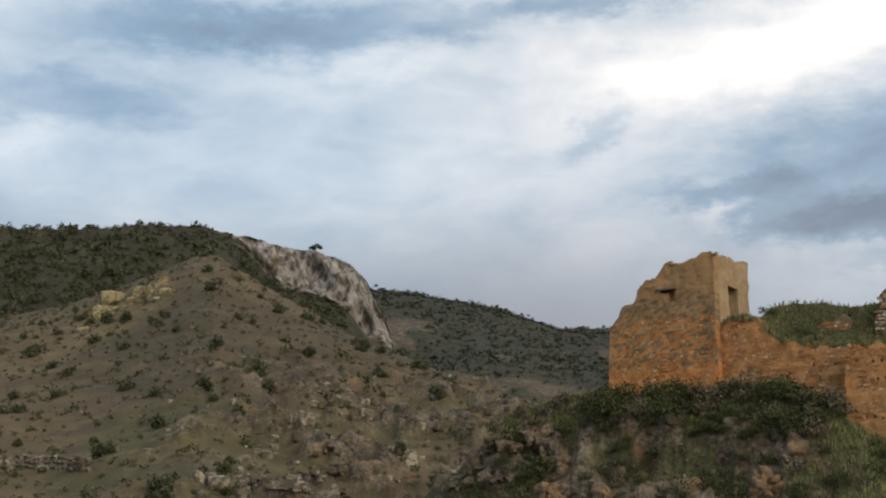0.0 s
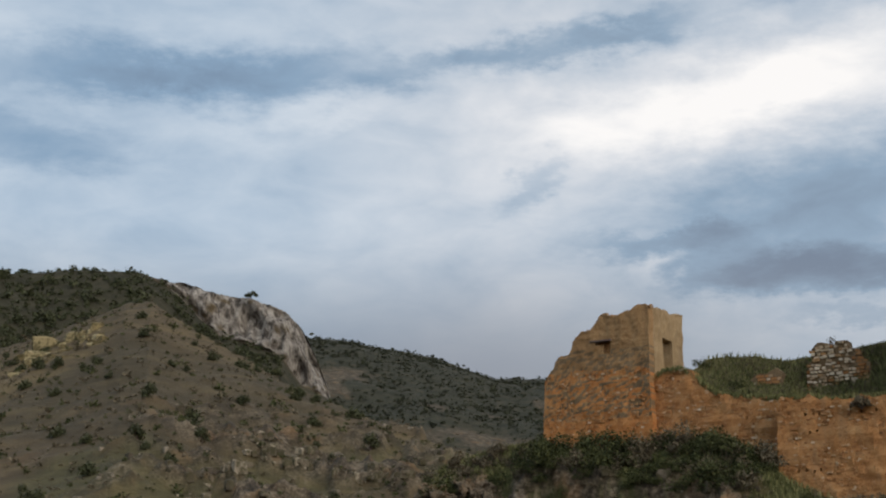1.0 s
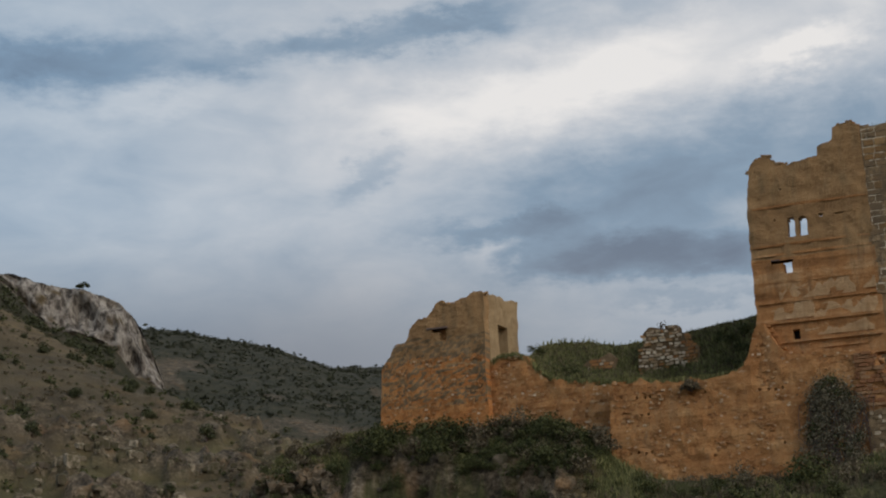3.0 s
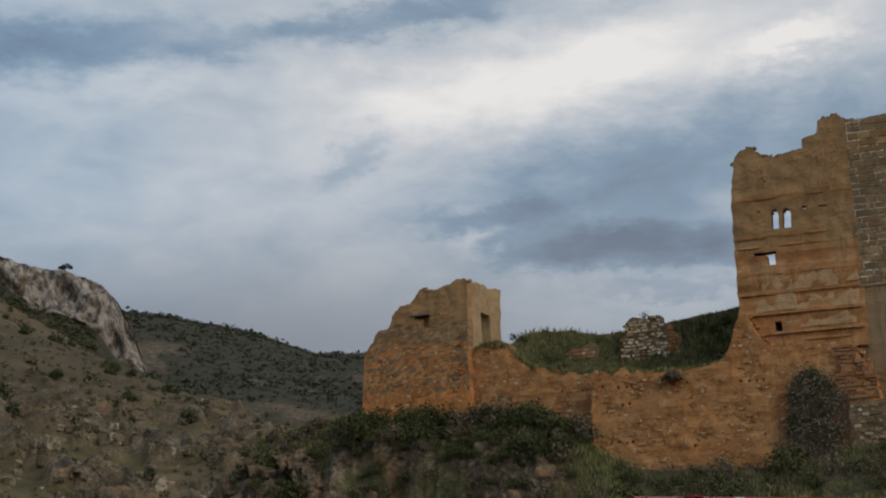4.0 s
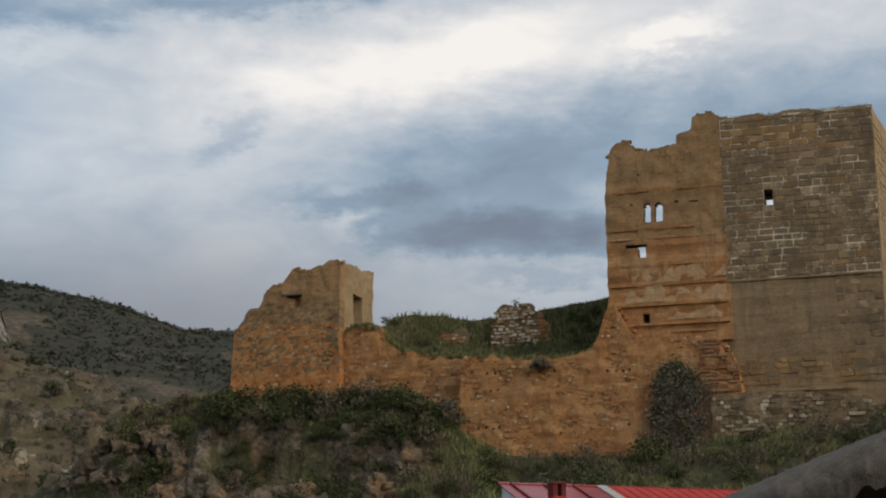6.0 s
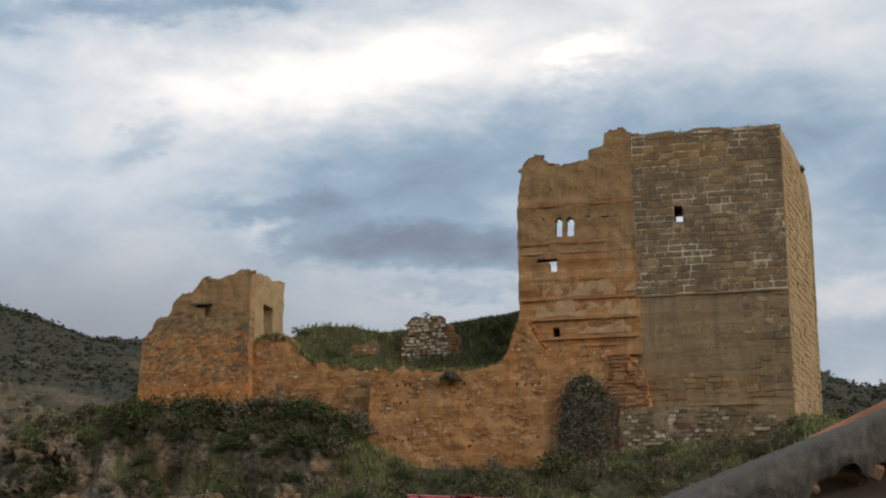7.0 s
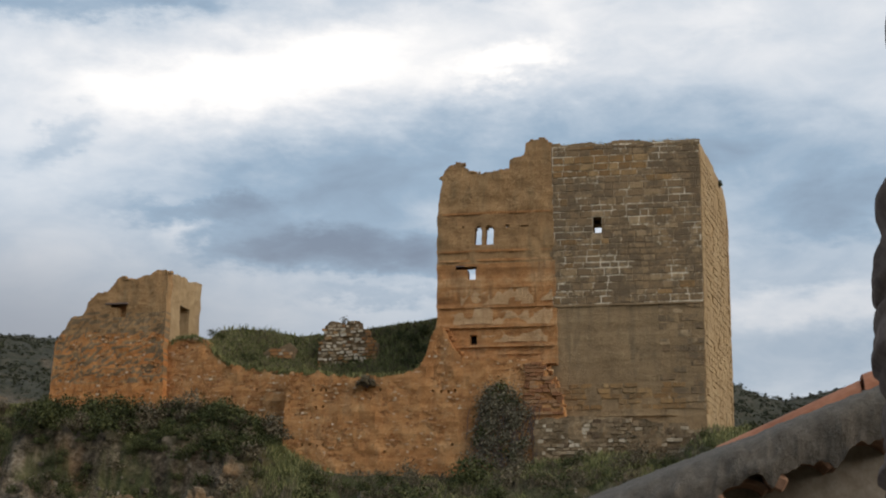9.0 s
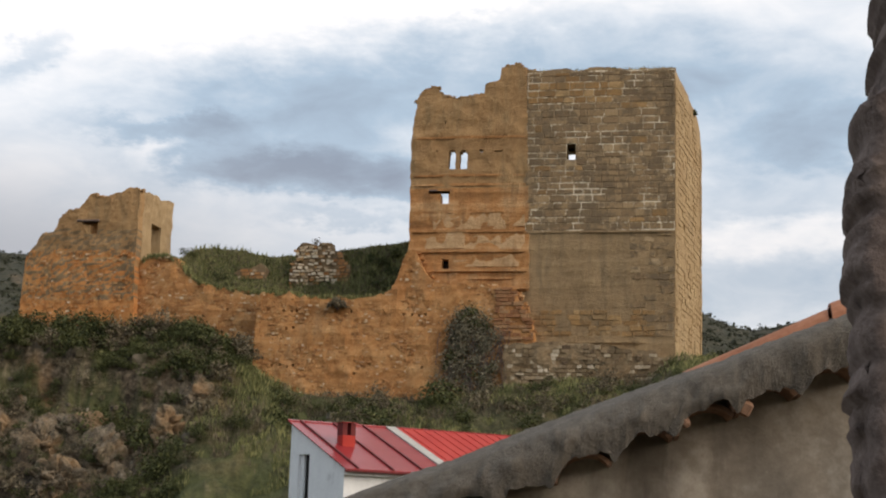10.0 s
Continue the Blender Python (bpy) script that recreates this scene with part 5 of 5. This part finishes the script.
# ---- single bushes on the dry hill ----
def hill_bush(seed):
    ob = tagged(new("hill_bush"), "dark rounded evergreen bush on the dry hill", "bush", "bushes on the dry hill")
    g = np.random.default_rng(seed)
    heap = Heap()
    for k in range(5):
        tip = g.normal(size=3) * (0.4, 0.4, 0.1) + (0, 0, 0.9)
        heap.add([(-0.06, 0, -0.4), (0.06, 0, -0.4), (0, 0.1, -0.4), tuple(tip)], [(0, 1, 3), (1, 2, 3), (2, 0, 3)])
    heap.make("stem", ROUGHCAST, ob)
    p, way = crown_points(np.zeros((1, 3)), np.array([1.25]), 1.1, 420, seed)
    leaf_mesh("crown", p, way * 0.6, 0.15, PINE, seed, ob)
    return ob


def hill_bushes():
    spots = scatter(190, 3, 22.5, 150, 345, 22, lambda x, y, z, rock, wood, green, r, c: (c < 0.6) & (wood < 0.7))
    kinds = [hill_bush(70 + k) for k in range(4)]
    g = np.random.default_rng(72)
    for k, (x, y, z) in enumerate(spots):
        m = pose(x, y, z - 0.1, 0, 0, g.uniform(0, 360))
        if k < 4:
            kinds[k].matrix_world = m
        else:
            ob = copy_thing(kinds[k % 4], m)
            ob.scale = (g.uniform(0.6, 1.5),) * 3


hill_bushes()


# ---- the red-roofed house below the castle ----
def sheet_house():
    """A lean-to roof of red sheet metal over whitewashed walls; the high wall stands at the back."""
    ob = tagged(new("house"), "small whitewashed house with a red sheet metal roof", "house")
    ob.matrix_world = pose(13.2, 63.65, 0.0, 0, 0, 9.2)
    top, low, run, long = 5.64, 3.5, 6.05, 14.0
    fall = (top - low) / run
    roof_z = lambda y: top + y * fall

    def slab(x0, x1, y0, y1, lift, thick):
        bm = bmesh.new()
        v = [bm.verts.new((x, y, roof_z(y) + lift + e)) for e in (0, thick) for x, y in ((x0, y0), (x1, y0), (x1, y1), (x0, y1))]
        for q in ((3, 2, 1, 0), (4, 5, 6, 7), (0, 1, 5, 4), (1, 2, 6, 5), (2, 3, 7, 6), (3, 0, 4, 7)):
            bm.faces.new([v[i] for i in q])
        return bm

    # gable wall with a tall opening, then the other walls
    y_door = (-2.15, -0.95)
    def prism(y0, y1, z0, x0=0.0, x1=0.3):
        bm = bmesh.new()
        v = [bm.verts.new((x, y, z)) for x in (x0, x1) for y, z in ((y0, z0), (y1, z0), (y1, roof_z(y1) - 0.06), (y0, roof_z(y0) - 0.06))]
        for q in ((0, 1, 2, 3), (7, 6, 5, 4), (0, 4, 5, 1), (1, 5, 6, 2), (2, 6, 7, 3), (3, 7, 4, 0)):
            bm.faces.new([v[i] for i in q])
        return bm
    part("wall", prism(-5.75, y_door[0], -4.6), WHITEWASH, ob)
    part("wall", prism(y_door[1], 0.0, -4.6), WHITEWASH, ob)
    part("wall", prism(y_door[0], y_door[1], 4.25), WHITEWASH, ob)
    part("wall", box_mesh(0.0, 0.3, y_door[0], y_door[1], -4.6, 1.6), WHITEWASH, ob)
    part("wall", box_mesh(0.3, long, -5.75, -5.45, -4.6, low - 0.02), WHITEWASH, ob)
    part("wall", box_mesh(0.3, long, -0.3, 0.0, -4.6, top - 0.2), WHITEWASH, ob)
    part("wall", prism(-5.45, -0.3, -4.6, long - 0.3, long), WHITEWASH, ob)
    # near-black sheet painted for the unlit room behind
    window = part("window", box_mesh(0.2, 0.24, y_door[0], y_door[1], 1.6, 4.25), DARK, ob, "tall window opening, its unlit inside painted near-black")
    part("frame", box_mesh(0.12, 0.2, y_door[0], y_door[0] + 0.1, 1.6, 4.25), GREY_CAP, window)
    # whitewash strip added to show the opening's lit left jamb
    part("frame", box_mesh(0.12, 0.2, y_door[1] - 0.35, y_door[1], 1.6, 4.25), WHITEWASH, window)
    # sheets, standing seams, flashing and fascia
    roof = part("roof", slab(-0.12, 4.3, -6.15, 0.1, 0.0, 0.04), RED_METAL, ob)
    part("sheet", slab(4.75, long + 0.1, -6.15, 0.1, 0.02, 0.05), RED_SHEET, roof, "newer bright red sheet")
    for x in (0.38, 1.85, 3.2):
        part("seam", slab(x, x + 0.07, -6.15, 0.1, 0.04, 0.07), DARK_RED, roof)
    for k in range(18):
        part("rib", slab(5.0 + k * 0.5, 5.06 + k * 0.5, -6.15, 0.1, 0.07, 0.03), RED_SHEET, roof)
    part("flashing", slab(4.3, 4.75, -6.2, 0.12, 0.0, 0.10), GREY_CAP, roof, "grey cement strip")
    part("ridge_cap", slab(-0.14, long + 0.1, 0.02, 0.16, 0.03, 0.06), RED_METAL, roof)
    part("fascia", box_mesh(-0.1, long, -6.0, -5.76, low - 0.22, low - 0.06), WHITEWASH, ob)
    part("gutter", box_mesh(-0.15, long, -6.24, -6.10, low - 0.12, low - 0.03, 0.02), DARK_RED, ob)
    # chimney: a red box open at the top, capped by a plate on two cheeks
    cx, cy = 0.95, -2.9
    chimney = part("chimney", box_mesh(cx, cx + 0.56, cy - 0.3, cy + 0.3, roof_z(cy) - 0.3, roof_z(cy) + 0.38, 0.02), RED_SHEET, ob)
    for x in (cx, cx + 0.36):
        part("cheek", box_mesh(x, x + 0.2, cy - 0.28, cy + 0.28, roof_z(cy) + 0.38, roof_z(cy) + 0.86), DARK_RED, chimney)
    part("cap", box_mesh(cx - 0.03, cx + 0.59, cy - 0.36, cy + 0.36, roof_z(cy) + 0.86, roof_z(cy) + 0.9), RED_METAL, chimney)


RED_SHEET = material("bright_red_sheet", plain_look((0.40, 0.028, 0.020), (0.48, 0.045, 0.030), 0.8, 0.0), 0.6)
DARK_RED = material("dark_red_seam", plain_look((0.10, 0.012, 0.012), (0.16, 0.02, 0.02), 2.0, 0.0), 0.6)
sheet_house()


# ---- the neighbour's gable beside the eye ----
def verge():
    ob = tagged(new("gable_wall"), "stained stucco gable wall under a mortared tile verge", "house wall")
    ob.matrix_world = pose(4.9 * math.sin(radians(24)), 4.9 * math.cos(radians(24)), 0, 0, 0, -24.0)
    a0, a1, rise = -1.35, 0.95, 0.392
    line = lambda a: 0.56 + a * rise            # top of the mortar
    # wall
    verts, faces = [], []
    na, nz = 90, 60
    for j in range(nz + 1):
        for i in range(na + 1):
            a = a0 + (a1 - a0) * i / na
            z = -4.3 + (line(a) - 0.10 + 4.3) * (j / nz) ** 0.35
            verts.append((a, 0.05 - 0.016 * float(fbm(a, z, 0, 0.28, 4)), z))
    faces = [(j * (na + 1) + i, j * (na + 1) + i + 1, (j + 1) * (na + 1) + i + 1, (j + 1) * (na + 1) + i) for j in range(nz) for i in range(na)]
    n = len(verts)
    verts += [(a0, 0.4, -4.3), (a1, 0.4, -4.3), (a1, 0.4, line(a1) - 0.1), (a0, 0.4, line(a0) - 0.1)]
    c = (0, na, nz * (na + 1) + na, nz * (na + 1))
    faces += [(n + 1, n, n + 3, n + 2), (c[1], n + 1, n + 2, c[2]), (c[0], c[3], n + 3, n), (c[2], n + 2, n + 3, c[3])]
    mesh_object("wall", verts, faces, STUCCO, ob, smooth=True)
    # cornice tiles: channels laid through the wall, their ends showing below the mortar
    pitch = 0.185
    count = int((a1 - a0) / pitch)
    rnd = np.random.default_rng(3)
    for k in range(count):
        a = -1.2475 + k * pitch
        z = line(a) - 0.235 + rnd.uniform(-0.014, 0.014)
        tilt = math.atan(rise) + rnd.uniform(-0.05, 0.05)
        v, f = [], []
        m = 10
        out = 0.115 + rnd.uniform(-0.02, 0.02)
        for y in (-out, 0.3):
            for radius in (0.098, 0.084):
                for q in range(m + 1):
                    t = math.pi * (0.06 + 0.88 * q / m)
                    px, pz = math.cos(t) * radius, math.sin(t) * radius * 0.78
                    v.append((a + px * math.cos(tilt) - pz * math.sin(tilt), y, z + px * math.sin(tilt) + pz * math.cos(tilt)))
        w = m + 1
        for q in range(m):
            f += [(q, q + 1, 2 * w + q + 1, 2 * w + q), (w + q + 1, w + q, 3 * w + q, 3 * w + q + 1), (q + 1, q, w + q, w + q + 1)]
        f += [(0, 2 * w, 3 * w, w), (m, w + m, 3 * w + m, 2 * w + m)]
        mesh_object("cornice_tile", v, f, TILE_OLD, ob, "weathered clay channel tile")
    # mortar over them, rounded along the top, dripping between the tiles
    verts, faces = [], []
    na, nc = 260, 14
    for i in range(na + 1):
        a = a0 + (a1 - a0) * i / na
        f, k = math.modf((a + 1.2475 + 0.5 * pitch + 4 * pitch) / pitch)
        arch = (0.066 + 0.05 * noise.noise((k * 1.7, 0.3, 0))) * math.sqrt(max(0.0, 1 - (2 * f - 1) ** 2))
        low = line(a) - 0.242 + arch + 0.014 * fbm(a, 0, 0, 0.05, 3)
        high = line(a) - 0.045
        for j in range(nc + 1):
            t = j / nc
            if t < 0.55:
                u = t / 0.55
                y = -0.150 - 0.022 * math.sin(u * math.pi) + 0.02 * u
                z = (line(a) - 0.185) * (1 - u) + high * u + (low - line(a) + 0.185) * (1 - u) ** 3
            else:
                u = (t - 0.55) / 0.45
                y = -0.13 + 0.31 * u
                z = high + 0.048 * math.sin(u * math.pi * 0.5)
            e = 0.004 * fbm(a, z * 1.5, t * 2, 0.03, 4) + 0.012 * fbm(a, z, t, 0.45, 2) + 0.016 * max(0.0, fbm(a, z, 3.0, 0.12, 4)) * (1 - t) + 0.014 * abs(fbm(a, z, 6.0, 0.03, 3)) * max(0.0, 1 - 2.2 * t)
            verts.append((a, y - e, z + e * 0.7))
    w = nc + 1
    faces = [(i * w + j, (i + 1) * w + j, (i + 1) * w + j + 1, i * w + j + 1) for i in range(na) for j in range(nc)]
    mesh_object("mortar", verts, faces, MORTAR, ob, smooth=True)
    # broken ends of clay tile bedded in the mortar's underside
    for a, z, wide, turn in ((0.335, 0.500, 0.060, 24), (0.165, 0.450, 0.036, 40)):
        chunk = part("tile_stub", box_mesh(-wide / 2, wide / 2, -0.03, 0.06, -wide * 0.4, wide * 0.4, 0.008), TILE_OLD, ob, "broken stub of reddish clay tile")
        chunk.matrix_local = pose(a, -0.132, z, 18, turn, 14)
    # roof tiles running down behind the mortar
    for a, long, lift0, lift1 in ((-1.30, 0.40, -0.03, -0.03), (-0.965, 0.40, -0.04, -0.045), (-0.63, 0.40, -0.05, -0.05), (-0.295, 0.40, -0.05, -0.05), (0.17, 0.45, -0.034, 0.004), (0.63, 0.40, 0.012, 0.012)):
        v, f = [], []
        m = 12
        for e, (x, bulge) in enumerate(((a, 0.094), (a + long, 0.086))):
            for radius in (bulge, bulge - 0.013):
                for q in range(m + 1):
                    t = math.pi * q / m
                    v.append((x, 0.115 + math.cos(t) * radius, line(x) + (lift1 if e else lift0) - 0.055 + math.sin(t) * radius))
        w = m + 1
        for q in range(m):
            f += [(q, q + 1, 2 * w + q + 1, 2 * w + q), (w + q + 1, w + q, 3 * w + q, 3 * w + q + 1), (q + 1, q, w + q, w + q + 1), (2 * w + q, 2 * w + q + 1, 3 * w + q + 1, 3 * w + q)]
        mesh_object("roof_tile", v, f, TILE, ob, "orange clay roof tile", smooth=False)
    # the roof itself, sloping away behind
    part("roof_deck", box_mesh(a0, a1, 0.2, 2.6, -0.06, -0.02), TILE, ob).matrix_local = Matrix.Translation((0, 0, 0.46)) @ Matrix.Rotation(-math.atan(rise), 4, "Y")


TILE_OLD = material("old_clay_tile", plain_look((0.16, 0.085, 0.055), (0.34, 0.20, 0.13), 6.0, 0.006, (0.10, 0.085, 0.07)), 0.9)
verge()


def rough_pier():
    """The rough stone jamb close by the eye."""
    ob = tagged(new("stone_pier"), "rough weathered stone pier with deep cracks", "pillar")
    dist = 2.6
    ob.matrix_world = pose(dist * math.sin(radians(34)), dist * math.cos(radians(34)), 0, 0, 0, -34.0)
    verts, faces = [], []
    zs = np.linspace(-4.5, 2.4, 520)
    nx = 47
    for z in zs:
        edge = -0.108 + 0.060 * float(step(z, 0.62, 0.95)) + 0.006 * fbm(float(z), 0, 0, 0.22, 2) - 0.030 * max(0.0, fbm(float(z), 5, 0, 0.055, 3) - 0.1) + 0.012 * fbm(float(z), 8, 0, 0.018, 3)
        verts.append((0.16, 0.5, float(z)))
        for i in range(nx - 1):
            t = i / (nx - 2)
            turn = min(t / 0.30, 1.0) * math.pi / 2
            if t < 0.30:
                x, y = edge + 0.06 * (1 - math.cos(turn)), 0.34 - 0.34 * math.sin(turn)
            else:
                x, y = edge + 0.06 + (t - 0.30) / 0.70 * 0.75, 0.0
            lump = 0.007 * fbm(x, float(z), y, 0.02, 4) + 0.005 * fbm(x, float(z) * 0.7, y, 0.13, 3) - 0.030 * max(0.0, fbm(x * 1.4, float(z) * 0.7, y + 3.0, 0.045, 3) - 0.25)
            crack = 0.05 * math.exp(-((x + 0.075 + 0.012 * math.sin(z * 9)) / 0.012) ** 2) * float(step(-z, -0.35, -0.25))
            verts.append((x, y - lump + crack, float(z)))
    faces = [(j * nx + i, j * nx + i + 1, (j + 1) * nx + i + 1, (j + 1) * nx + i) for j in range(len(zs) - 1) for i in range(nx - 1)]
    n = len(verts)
    top = (len(zs) - 1) * nx
    verts += [(0.7, 0.5, -4.5), (0.7, 0.5, 2.4)]
    faces += [(nx - 1, n, n + 1, top + nx - 1), (n, 0, top, n + 1)]
    faces.append(tuple(range(top, top + nx)) + (n + 1,))
    mesh_object("shaft", verts, faces, ROUGHCAST, ob, smooth=True)


rough_pier()
